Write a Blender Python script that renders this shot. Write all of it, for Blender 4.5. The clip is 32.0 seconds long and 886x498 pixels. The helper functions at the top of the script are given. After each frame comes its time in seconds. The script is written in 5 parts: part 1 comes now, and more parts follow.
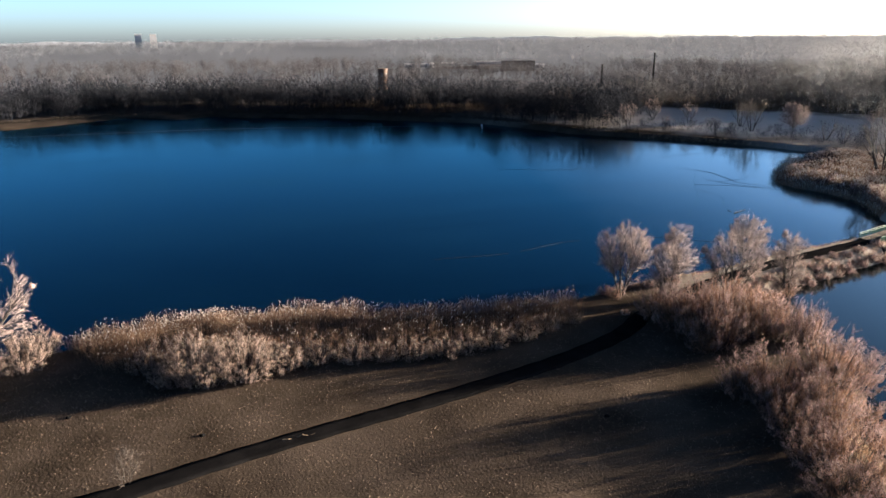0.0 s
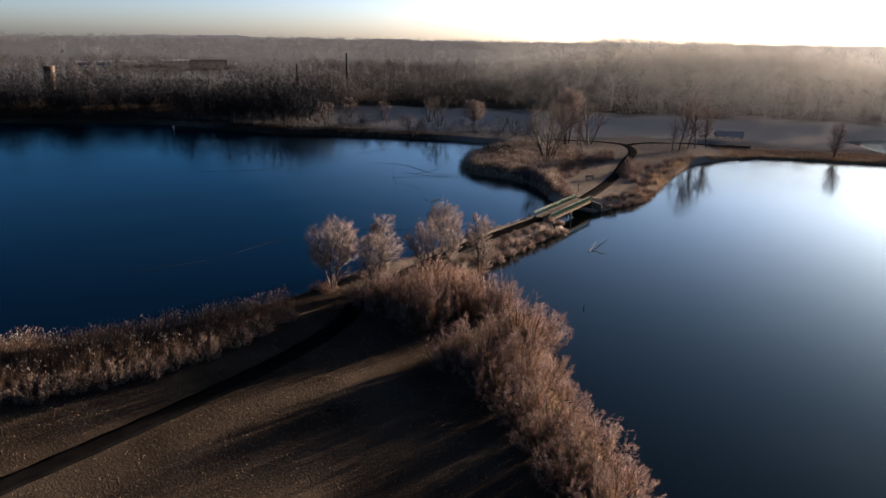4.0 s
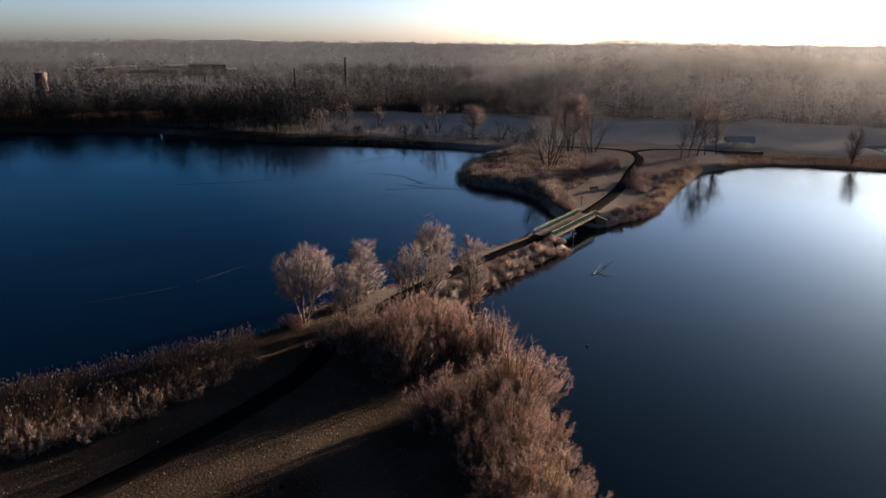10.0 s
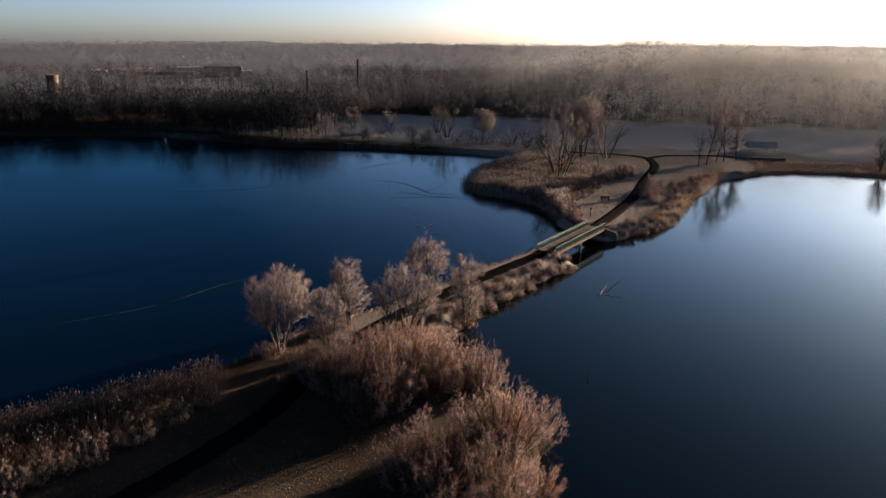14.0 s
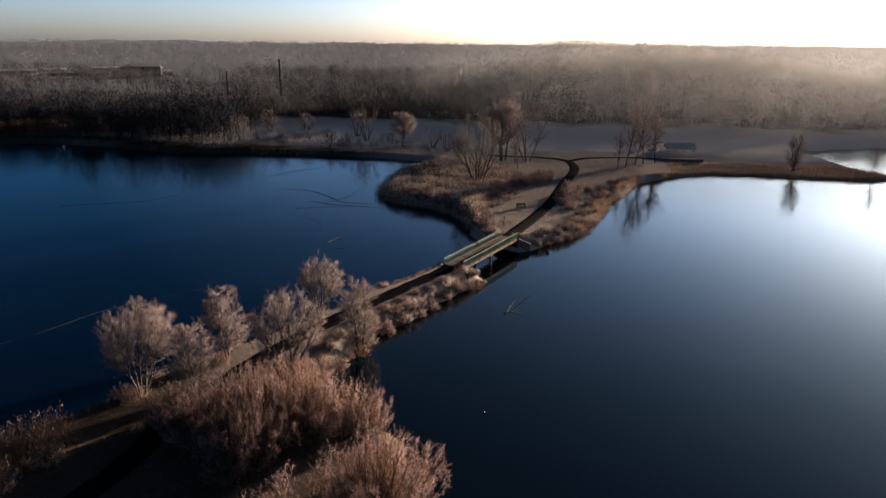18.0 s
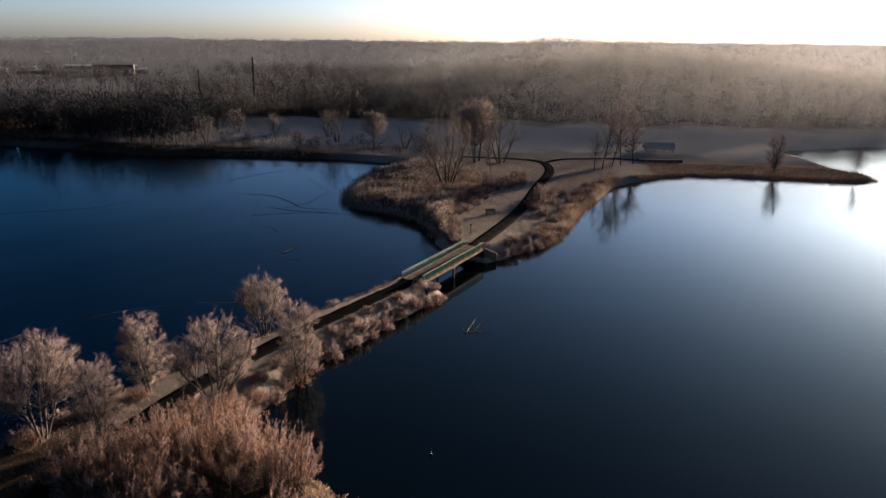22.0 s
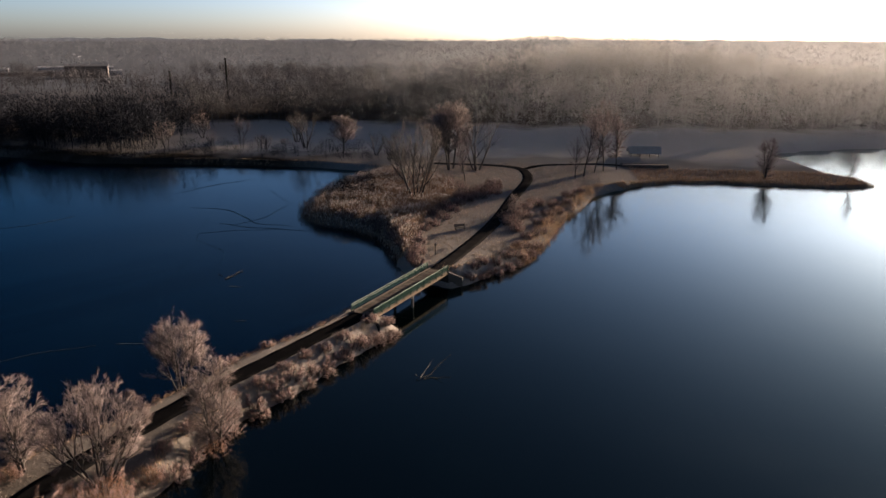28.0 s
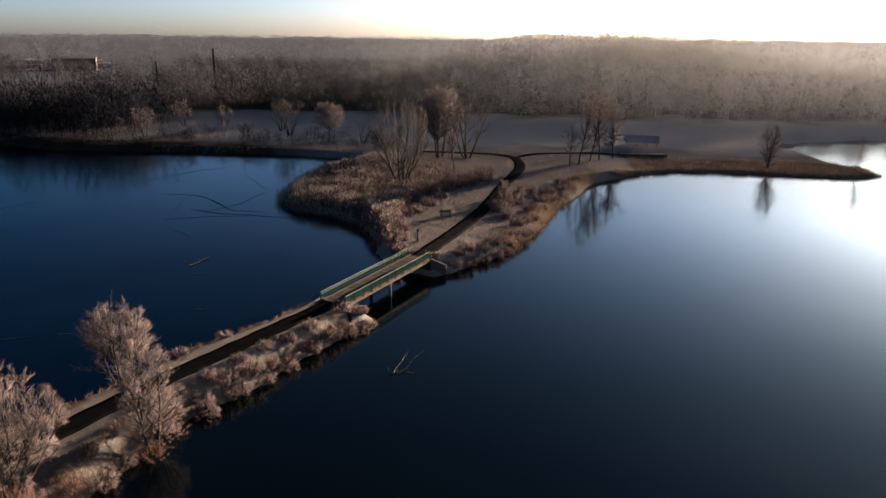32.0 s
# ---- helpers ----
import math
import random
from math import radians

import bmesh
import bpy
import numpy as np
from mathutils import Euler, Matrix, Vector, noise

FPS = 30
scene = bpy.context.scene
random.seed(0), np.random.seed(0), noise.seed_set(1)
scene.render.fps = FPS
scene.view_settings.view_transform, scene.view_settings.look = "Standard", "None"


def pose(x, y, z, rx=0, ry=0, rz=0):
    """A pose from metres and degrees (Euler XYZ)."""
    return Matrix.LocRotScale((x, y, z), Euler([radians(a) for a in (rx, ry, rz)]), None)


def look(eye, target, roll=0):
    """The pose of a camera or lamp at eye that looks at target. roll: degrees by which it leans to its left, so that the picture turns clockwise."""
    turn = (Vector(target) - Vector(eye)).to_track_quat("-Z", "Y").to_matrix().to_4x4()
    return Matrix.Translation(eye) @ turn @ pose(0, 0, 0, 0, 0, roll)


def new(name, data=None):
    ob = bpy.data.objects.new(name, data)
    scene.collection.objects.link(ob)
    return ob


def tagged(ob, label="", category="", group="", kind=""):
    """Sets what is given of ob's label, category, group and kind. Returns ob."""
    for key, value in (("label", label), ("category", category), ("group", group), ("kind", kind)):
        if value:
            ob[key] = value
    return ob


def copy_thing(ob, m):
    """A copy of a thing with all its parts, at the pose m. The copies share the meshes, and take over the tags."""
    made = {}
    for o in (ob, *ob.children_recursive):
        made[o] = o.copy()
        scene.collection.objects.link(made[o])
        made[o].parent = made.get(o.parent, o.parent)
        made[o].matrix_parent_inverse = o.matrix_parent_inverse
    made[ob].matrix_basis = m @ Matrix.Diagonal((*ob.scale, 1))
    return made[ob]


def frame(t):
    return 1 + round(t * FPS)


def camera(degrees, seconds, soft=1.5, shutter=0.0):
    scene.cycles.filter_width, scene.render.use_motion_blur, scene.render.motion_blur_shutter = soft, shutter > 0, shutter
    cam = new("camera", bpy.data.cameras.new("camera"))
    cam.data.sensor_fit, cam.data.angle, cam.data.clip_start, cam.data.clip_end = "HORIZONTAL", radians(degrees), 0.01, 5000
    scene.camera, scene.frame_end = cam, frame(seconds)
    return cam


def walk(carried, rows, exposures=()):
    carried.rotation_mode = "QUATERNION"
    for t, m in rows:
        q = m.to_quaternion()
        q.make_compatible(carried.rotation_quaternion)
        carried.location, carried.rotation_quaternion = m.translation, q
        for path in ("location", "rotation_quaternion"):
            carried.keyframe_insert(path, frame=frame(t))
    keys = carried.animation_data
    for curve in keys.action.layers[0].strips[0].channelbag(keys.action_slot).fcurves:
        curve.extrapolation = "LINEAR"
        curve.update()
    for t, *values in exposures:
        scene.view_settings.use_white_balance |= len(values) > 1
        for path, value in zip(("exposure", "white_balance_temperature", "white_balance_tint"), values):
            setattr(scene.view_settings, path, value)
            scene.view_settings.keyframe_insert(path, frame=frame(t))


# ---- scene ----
cam = camera(63.5, 32.0)
PATH = [
    (0, (-0.385, -47.153, 34.991), (-1.493, -45.588, 34.421), -0.6),
    (0.5, (0.039, -47.494, 34.958), (-0.934, -45.84, 34.393), -0.5),
    (1, (-0.016, -47.698, 34.926), (-0.848, -45.97, 34.358), 0.0),
    (1.5, (-0.066, -47.914, 34.765), (-0.74, -46.118, 34.198), 0.4),
    (2, (0.329, -46.574, 34.725), (-0.204, -44.731, 34.159), 0.4),
    (2.5, (0.223, -45.864, 34.525), (-0.154, -43.983, 33.961), 0.8),
    (4.5, (-0.616, -45.94, 34.116), (-1.012, -44.064, 33.548), 1.1),
    (5, (-0.774, -45.699, 34.093), (-1.202, -43.831, 33.523), 1.0),
    (6, (-0.988, -44.462, 33.971), (-1.449, -42.6, 33.403), 0.9),
    (7, (-0.927, -41.398, 33.955), (-1.296, -39.516, 33.39), 0.9),
    (8, (-0.731, -39.006, 33.967), (-1.125, -37.128, 33.405), 0.5),
    (9, (-0.538, -37.181, 34.154), (-0.932, -35.302, 33.595), 0.5),
    (10, (-0.287, -34.671, 34.306), (-0.688, -32.793, 33.747), 0.5),
    (11, (-0.075, -33.174, 34.428), (-0.495, -31.3, 33.871), 0.5),
    (12, (0.383, -30.568, 34.425), (-0.053, -28.697, 33.869), 0.3),
    (13, (0.69, -28.25, 34.43), (0.245, -26.381, 33.874), 0.5),
    (13.5, (1.017, -27.287, 34.457), (0.565, -25.42, 33.901), 0.4),
    (15.5, (2.969, -23.852, 35.357), (2.544, -21.98, 34.797), 0.2),
    (16, (3.541, -22.802, 35.443), (3.172, -20.918, 34.882), 0.2),
    (16.5, (3.995, -21.76, 35.44), (3.678, -19.866, 34.881), 0.4),
    (17, (4.555, -20.621, 35.402), (4.269, -18.722, 34.843), 0.5),
    (18, (5.444, -18.375, 35.254), (5.159, -16.476, 34.696), 0.5),
    (19, (6.14, -16.128, 35.166), (5.861, -14.227, 34.609), 0.4),
    (20, (6.889, -14.218, 35.263), (6.627, -12.316, 34.703), 0.5),
    (21, (7.64, -11.923, 35.075), (7.383, -10.021, 34.515), 0.3),
    (22, (8.113, -9.85, 35.162), (7.869, -7.946, 34.598), 0.5),
    (23, (8.761, -7.881, 35.139), (8.524, -5.978, 34.573), 0.4),
    (24, (9.061, -5.382, 35.892), (8.833, -3.477, 35.326), 0.5),
    (25, (9.509, -3.299, 36.218), (9.285, -1.394, 35.652), 0.4),
    (25.5, (9.74, -2.344, 36.311), (9.519, -0.439, 35.745), 0.6),
    (27.5, (10.569, 2.015, 35.517), (10.356, 3.922, 34.953), 0.4),
    (28, (10.906, 3.152, 35.409), (10.691, 5.058, 34.842), 0.2),
    (29, (11.061, 5.035, 34.157), (10.853, 6.942, 33.592), 0.5),
    (30, (11.305, 7.22, 33.149), (11.099, 9.127, 32.583), 0.5),
    (31, (11.699, 9.172, 32.069), (11.495, 11.079, 31.502), 0.4),
    (32, (11.941, 10.785, 31.167), (11.738, 12.692, 30.598), 0.5),
]
EXPOSURES = [(0.0, 3.75, 6200, 5), (1.0, 3.65, 6200, 5), (2.5, 3.2, 6500, 8), (5.0, 2.68, 6750, 12), (12.0, 2.66, 6750, 12), (32.0, 2.63, 6750, 12)]
walk(cam, [(t, look(eye, target, roll)) for t, eye, target, roll in PATH], EXPOSURES)

# ---- light ----
SUN_AZ, SUN_EL = radians(36.8), radians(7.2)
world = bpy.data.worlds.new("winter_sky")
scene.world = world
world.use_nodes = True
wn, wl = world.node_tree.nodes, world.node_tree.links
sky = wn.new("ShaderNodeTexSky")
sky.sky_type = 'NISHITA'
sky.sun_disc = False
sky.sun_elevation, sky.sun_rotation = SUN_EL, SUN_AZ
sky.air_density, sky.dust_density, sky.ozone_density = 0.6, 1.2, 2.8
wn["Background"].inputs["Strength"].default_value = 0.034
sun_dir = Vector((math.sin(SUN_AZ) * math.cos(SUN_EL), math.cos(SUN_AZ) * math.cos(SUN_EL), math.sin(SUN_EL)))
# winter haze: the sky pales towards the horizon and deepens overhead
w_pos, w_sep, w_up, w_deep, w_mul = wn.new("ShaderNodeTexCoord"), wn.new("ShaderNodeSeparateXYZ"), wn.new("ShaderNodeMapRange"), wn.new("ShaderNodeMix"), wn.new("ShaderNodeMix")
w_up.inputs["From Min"].default_value, w_up.inputs["From Max"].default_value = 0.0, 0.75
w_up.interpolation_type = 'SMOOTHERSTEP'
w_root = wn.new("ShaderNodeMath")
w_root.operation, w_root.use_clamp = 'POWER', True
w_root.inputs[1].default_value = 0.6
w_deep.data_type = w_mul.data_type = 'RGBA'
w_deep.inputs[6].default_value, w_deep.inputs[7].default_value = (1.30, 1.20, 1.27, 1), (0.30, 0.335, 0.345, 1)
w_mul.blend_type, w_mul.inputs[0].default_value = 'MULTIPLY', 1.0
wl.new(w_pos.outputs["Generated"], w_sep.inputs[0])
wl.new(w_sep.outputs["Z"], w_root.inputs[0])
wl.new(w_root.outputs[0], w_up.inputs["Value"])
wl.new(w_up.outputs[0], w_deep.inputs[0])
wl.new(sky.outputs[0], w_mul.inputs[6])
wl.new(w_deep.outputs[2], w_mul.inputs[7])
# the broad aureole that haze draws round a low sun
w_dot, w_pow, w_one, w_halo = wn.new("ShaderNodeVectorMath"), wn.new("ShaderNodeMath"), wn.new("ShaderNodeMath"), wn.new("ShaderNodeVectorMath")
w_dot.operation, w_dot.inputs[1].default_value = 'DOT_PRODUCT', sun_dir
w_pow.operation, w_pow.inputs[1].default_value = 'POWER', 5.0
w_one.operation, w_one.inputs[1].default_value, w_one.inputs[2].default_value = 'MULTIPLY_ADD', 2.2, 1.0
w_halo.operation = 'SCALE'
w_clip = wn.new("ShaderNodeClamp")
wl.new(w_pos.outputs["Generated"], w_dot.inputs[0])
wl.new(w_dot.outputs["Value"], w_clip.inputs["Value"])
wl.new(w_clip.outputs[0], w_pow.inputs[0])
wl.new(w_pow.outputs[0], w_one.inputs[0])
wl.new(w_mul.outputs[2], w_halo.inputs[0])
wl.new(w_one.outputs[0], w_halo.inputs["Scale"])
wl.new(w_halo.outputs[0], wn["Background"].inputs["Color"])
sun = new("sun", bpy.data.lights.new("sun", 'SUN'))
sun.data.energy, sun.data.angle, sun.data.color = 5.0, radians(0.6), (1.0, 0.79, 0.61)
sun.matrix_world = look(sun_dir * 100, (0, 0, 0))


# ---- materials ----
def mat(name, a, b, scale=1.0, fine=12.0, rough=0.85, bump=0.3, translucent=0.0, metal=0.0, spec=0.3, per="none", detail=6.0, contrast=0.25, stain=None):
    """Two-scale procedural surface: large patches between colours a and b, fine grain, relief."""
    m = bpy.data.materials.new(name)
    m.use_nodes = True
    n, l = m.node_tree.nodes, m.node_tree.links
    bs = n["Principled BSDF"]
    tc = n.new("ShaderNodeTexCoord")
    big, small = n.new("ShaderNodeTexNoise"), n.new("ShaderNodeTexNoise")
    big.inputs["Scale"].default_value, big.inputs["Detail"].default_value = scale, detail
    small.inputs["Scale"].default_value, small.inputs["Detail"].default_value = fine, 4.0
    for t in (big, small):
        l.new(tc.outputs["Object"], t.inputs["Vector"])
    mix = n.new("ShaderNodeMix")
    mix.data_type = 'RGBA'
    ramp = n.new("ShaderNodeMapRange")
    ramp.inputs["From Min"].default_value, ramp.inputs["From Max"].default_value = 0.5 - contrast, 0.5 + contrast
    add = n.new("ShaderNodeMath")
    add.operation = 'MULTIPLY_ADD'
    add.inputs[1].default_value, add.inputs[2].default_value = 0.5, -0.25
    l.new(small.outputs["Fac"], add.inputs[0])
    plus = n.new("ShaderNodeMath")
    l.new(big.outputs["Fac"], plus.inputs[0])
    l.new(add.outputs[0], plus.inputs[1])
    last = plus
    if per != "none":
        src = n.new("ShaderNodeObjectInfo") if per == "object" else n.new("ShaderNodeNewGeometry")
        more = n.new("ShaderNodeMath")
        more.operation = 'MULTIPLY_ADD'
        more.inputs[1].default_value, = (0.5,)
        l.new(src.outputs["Random" if per == "object" else "Random Per Island"], more.inputs[0])
        off = n.new("ShaderNodeMath")
        off.inputs[1].default_value = -0.25
        l.new(last.outputs[0], off.inputs[0])
        l.new(off.outputs[0], more.inputs[2])
        last = more
    l.new(last.outputs[0], ramp.inputs["Value"])
    l.new(ramp.outputs[0], mix.inputs[0])
    mix.inputs[6].default_value, mix.inputs[7].default_value = (*a, 1), (*b, 1)
    l.new(mix.outputs[2], bs.inputs["Base Color"])
    bs.inputs["Roughness"].default_value, bs.inputs["Metallic"].default_value = rough, metal
    bs.inputs["Specular IOR Level"].default_value = spec
    if bump:
        bp = n.new("ShaderNodeBump")
        bp.inputs["Strength"].default_value, bp.inputs["Distance"].default_value = bump, 1.0 / fine
        l.new(small.outputs["Fac"], bp.inputs["Height"])
        l.new(bp.outputs[0], bs.inputs["Normal"])
    if translucent:
        tr, ms = n.new("ShaderNodeBsdfTranslucent"), n.new("ShaderNodeMixShader")
        ms.inputs[0].default_value = translucent
        l.new(mix.outputs[2], tr.inputs["Color"])
        l.new(bs.outputs[0], ms.inputs[1])
        l.new(tr.outputs[0], ms.inputs[2])
        l.new(ms.outputs[0], n["Material Output"].inputs["Surface"])
    return m


M_GRASS = mat("frosted_grass", (0.016, 0.012, 0.009), (0.052, 0.040, 0.031), 0.12, 5.5, 1.0, 0.35, spec=0.0)
# the meadow beyond the headland keeps its hoar frost, paled further to stand in for haze
gn, gl = M_GRASS.node_tree.nodes, M_GRASS.node_tree.links
g_pos, g_sep, g_map, g_mix = gn.new("ShaderNodeTexCoord"), gn.new("ShaderNodeSeparateXYZ"), gn.new("ShaderNodeMapRange"), gn.new("ShaderNodeMix")
g_noise, g_add = gn.new("ShaderNodeTexNoise"), gn.new("ShaderNodeMath")
g_noise.inputs["Scale"].default_value = 0.05
g_add.operation = 'MULTIPLY_ADD'
g_add.inputs[1].default_value = 40.0
g_map.inputs["From Min"].default_value, g_map.inputs["From Max"].default_value = 222.0, 240.0
g_mix.data_type = 'RGBA'
g_mix.inputs[7].default_value = (0.33, 0.30, 0.27, 1)
g_col = gn["Principled BSDF"].inputs["Base Color"].links[0].from_socket
gl.new(g_pos.outputs["Object"], g_sep.inputs[0])
gl.new(g_pos.outputs["Object"], g_noise.inputs["Vector"])
gl.new(g_noise.outputs["Fac"], g_add.inputs[0])
gl.new(g_sep.outputs["Y"], g_add.inputs[2])
gl.new(g_add.outputs[0], g_map.inputs["Value"])
g_end, g_side, g_both, g_all = gn.new("ShaderNodeMapRange"), gn.new("ShaderNodeMapRange"), gn.new("ShaderNodeMath"), gn.new("ShaderNodeMath")
g_end.inputs["From Min"].default_value, g_end.inputs["From Max"].default_value = 312.0, 298.0
# the mix runs on over the far left bank, imitating hazy shade there
g_side.inputs["From Min"].default_value, g_side.inputs["From Max"].default_value = -190.0, -70.0
g_both.operation = g_all.operation = 'MULTIPLY'
gl.new(g_add.outputs[0], g_end.inputs["Value"])
gl.new(g_sep.outputs["X"], g_side.inputs["Value"])
gl.new(g_map.outputs[0], g_both.inputs[0])
gl.new(g_end.outputs[0], g_both.inputs[1])
gl.new(g_both.outputs[0], g_all.inputs[0])
gl.new(g_side.outputs[0], g_all.inputs[1])
g_half, g_sum = gn.new("ShaderNodeMapRange"), gn.new("ShaderNodeMath")
# headland grass: part frost, part hazy brightness put into the colour
g_half.inputs["From Min"].default_value, g_half.inputs["From Max"].default_value, g_half.inputs["To Max"].default_value = 62.0, 92.0, 0.5
g_sum.operation = 'MAXIMUM'
gl.new(g_add.outputs[0], g_half.inputs["Value"])
g_fade = gn.new("ShaderNodeMath")
g_fade.operation = 'MULTIPLY'
gl.new(g_half.outputs[0], g_fade.inputs[0])
gl.new(g_end.outputs[0], g_fade.inputs[1])
g_bank, g_here = gn.new("ShaderNodeMapRange"), gn.new("ShaderNodeMath")
g_bank.inputs["From Min"].default_value, g_bank.inputs["From Max"].default_value = -58.0, -40.0
g_here.operation = 'MULTIPLY'
gl.new(g_sep.outputs["X"], g_bank.inputs["Value"])
gl.new(g_bank.outputs[0], g_here.inputs[0])
gl.new(g_fade.outputs[0], g_here.inputs[1])
gl.new(g_here.outputs[0], g_sum.inputs[0])
gl.new(g_all.outputs[0], g_sum.inputs[1])
gl.new(g_sum.outputs[0], g_mix.inputs[0])
gl.new(g_col, g_mix.inputs[6])
gl.new(g_mix.outputs[2], gn["Principled BSDF"].inputs["Base Color"])
# open fields far beyond the woods: blue-grey haze is mixed into their colour, with some frost
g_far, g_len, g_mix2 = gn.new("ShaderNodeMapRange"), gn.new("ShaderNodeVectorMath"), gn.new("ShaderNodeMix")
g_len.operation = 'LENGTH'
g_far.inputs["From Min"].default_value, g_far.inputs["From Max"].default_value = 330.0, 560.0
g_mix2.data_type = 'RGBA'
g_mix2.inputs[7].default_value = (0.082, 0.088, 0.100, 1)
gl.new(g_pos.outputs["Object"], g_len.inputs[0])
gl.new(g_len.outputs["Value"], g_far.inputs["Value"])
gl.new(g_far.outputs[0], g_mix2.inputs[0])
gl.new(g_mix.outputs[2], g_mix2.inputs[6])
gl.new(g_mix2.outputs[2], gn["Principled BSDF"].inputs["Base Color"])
M_TUFT_PALE = mat("hoar_frosted_tufts", (0.15, 0.118, 0.09), (0.38, 0.33, 0.285), 0.2, 3.0, 0.9, 0.0, 0.2, per="island")
M_TUFT_TAN = mat("tan_frosted_tufts", (0.17, 0.125, 0.09), (0.43, 0.34, 0.265), 0.15, 3.0, 0.9, 0.0, 0.25, per="island")
M_TUFT = mat("frosted_tufts", (0.060, 0.044, 0.030), (0.21, 0.163, 0.125), 0.2, 3.0, 0.9, 0.0, 0.2, per="island")
M_ASPHALT = mat("asphalt", (0.003, 0.0029, 0.0031), (0.008, 0.0076, 0.0078), 0.5, 40.0, 1.0, 0.3, spec=0.0)
# lighter copy of the asphalt: haze over the headland path, put into the colour
M_ASPHALT_HAZED = mat("haze_lightened_asphalt", (0.008, 0.0075, 0.0075), (0.022, 0.020, 0.019), 0.5, 40.0, 1.0, 0.3, spec=0.0)
M_SHRUB = mat("frosted_willow_twigs", (0.13, 0.072, 0.065), (0.35, 0.248, 0.232), 0.5, 3.0, 0.8, 0.0, 0.35, per="island")
M_SHRUB_RED = mat("russet_willow_twigs", (0.10, 0.045, 0.022), (0.24, 0.13, 0.08), 0.5, 3.0, 0.8, 0.0, 0.35, per="island")
M_TWIG = mat("frosted_tree_twigs", (0.115, 0.084, 0.077), (0.31, 0.247, 0.234), 0.5, 3.0, 0.8, 0.0, 0.35, per="island")
M_TWIG_DARK = mat("bare_twigs", (0.03, 0.024, 0.02), (0.09, 0.073, 0.064), 0.5, 3.0, 0.85, 0.0, 0.2, per="island")
M_BARK = mat("bark", (0.016, 0.013, 0.011), (0.045, 0.036, 0.031), 2.0, 18.0, 0.9, 0.8)
M_REED = mat("reed_stalks", (0.075, 0.042, 0.025), (0.18, 0.112, 0.070), 0.4, 3.0, 0.8, 0.0, 0.3, per="island")
M_PLUME = mat("reed_plumes", (0.34, 0.28, 0.24), (0.58, 0.52, 0.47), 0.5, 3.0, 0.8, 0.0, 0.4, per="island")
M_SEDGE = mat("brown_sedge", (0.22, 0.142, 0.085), (0.52, 0.385, 0.265), 0.4, 3.0, 0.85, 0.0, 0.5, per="island")
M_REED_PALE = mat("pale_reed_stalks", (0.10, 0.058, 0.041), (0.38, 0.26, 0.19), 0.5, 3.0, 0.8, 0.0, 0.5, per="island", contrast=0.2)
M_SCRUB = mat("frosted_scrub_twigs", (0.115, 0.078, 0.063), (0.30, 0.228, 0.195), 0.5, 3.0, 0.8, 0.0, 0.35, per="island")
# dark, bluish base colour: the cool shade on the left bank is put in
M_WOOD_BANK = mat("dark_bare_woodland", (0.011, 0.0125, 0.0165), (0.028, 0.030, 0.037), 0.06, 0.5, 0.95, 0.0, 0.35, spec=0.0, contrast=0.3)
# paler than the bank woods: haze towards the sun is put into the colour
M_WOOD_HAZED = mat("lightly_hazed_woodland", (0.045, 0.045, 0.048), (0.11, 0.108, 0.11), 0.06, 0.5, 0.95, 0.0, 0.5, spec=0.0, contrast=0.3)
# hoar frost, whitened further so that the colour stands in for haze
M_WOOD_FAR = mat("frost_and_haze_woodland", (0.18, 0.170, 0.162), (0.34, 0.325, 0.312), 0.04, 0.5, 0.95, 0.0, 0.6, spec=0.0, contrast=0.22)
# brown pulled to blue-grey, so the colour holds the cool shade there
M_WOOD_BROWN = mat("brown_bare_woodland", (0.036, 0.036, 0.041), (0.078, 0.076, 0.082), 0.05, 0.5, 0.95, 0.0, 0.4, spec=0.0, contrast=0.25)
# blue-grey base colour carries the haze over the distance
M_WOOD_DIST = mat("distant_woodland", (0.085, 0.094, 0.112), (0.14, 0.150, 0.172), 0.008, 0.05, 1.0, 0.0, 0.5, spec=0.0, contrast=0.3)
M_CONCRETE = mat("weathered_concrete", (0.04, 0.04, 0.04), (0.09, 0.088, 0.085), 0.6, 14.0, 1.0, 0.35, spec=0.05)
M_DECK = mat("deck_timber", (0.045, 0.037, 0.031), (0.10, 0.085, 0.071), 0.8, 20.0, 1.0, 0.4, per="object", spec=0.02)
M_BEAM = mat("weathered_glulam", (0.06, 0.046, 0.034), (0.13, 0.102, 0.076), 0.5, 14.0, 1.0, 0.3, spec=0.02)
M_RAIL = mat("pale_green_rail_paint", (0.15, 0.21, 0.17), (0.23, 0.29, 0.24), 1.0, 20.0, 0.7, 0.1, spec=0.2)
M_GREEN = mat("green_mesh_paint", (0.016, 0.032, 0.027), (0.028, 0.050, 0.042), 1.0, 20.0, 0.9, 0.1, spec=0.0)
M_DARKWOOD = mat("dark_timber", (0.035, 0.028, 0.024), (0.085, 0.07, 0.06), 2.0, 20.0, 0.8, 0.4)
M_BRICK = mat("brick_red", (0.05, 0.032, 0.024), (0.085, 0.055, 0.040), 0.3, 4.0, 0.9, 0.3)
M_WHITE = mat("white_cladding", (0.24, 0.25, 0.26), (0.32, 0.32, 0.32), 0.2, 3.0, 0.6, 0.05)
M_ROOF = mat("dark_roofing", (0.05, 0.05, 0.055), (0.10, 0.10, 0.105), 0.2, 3.0, 0.7, 0.1)
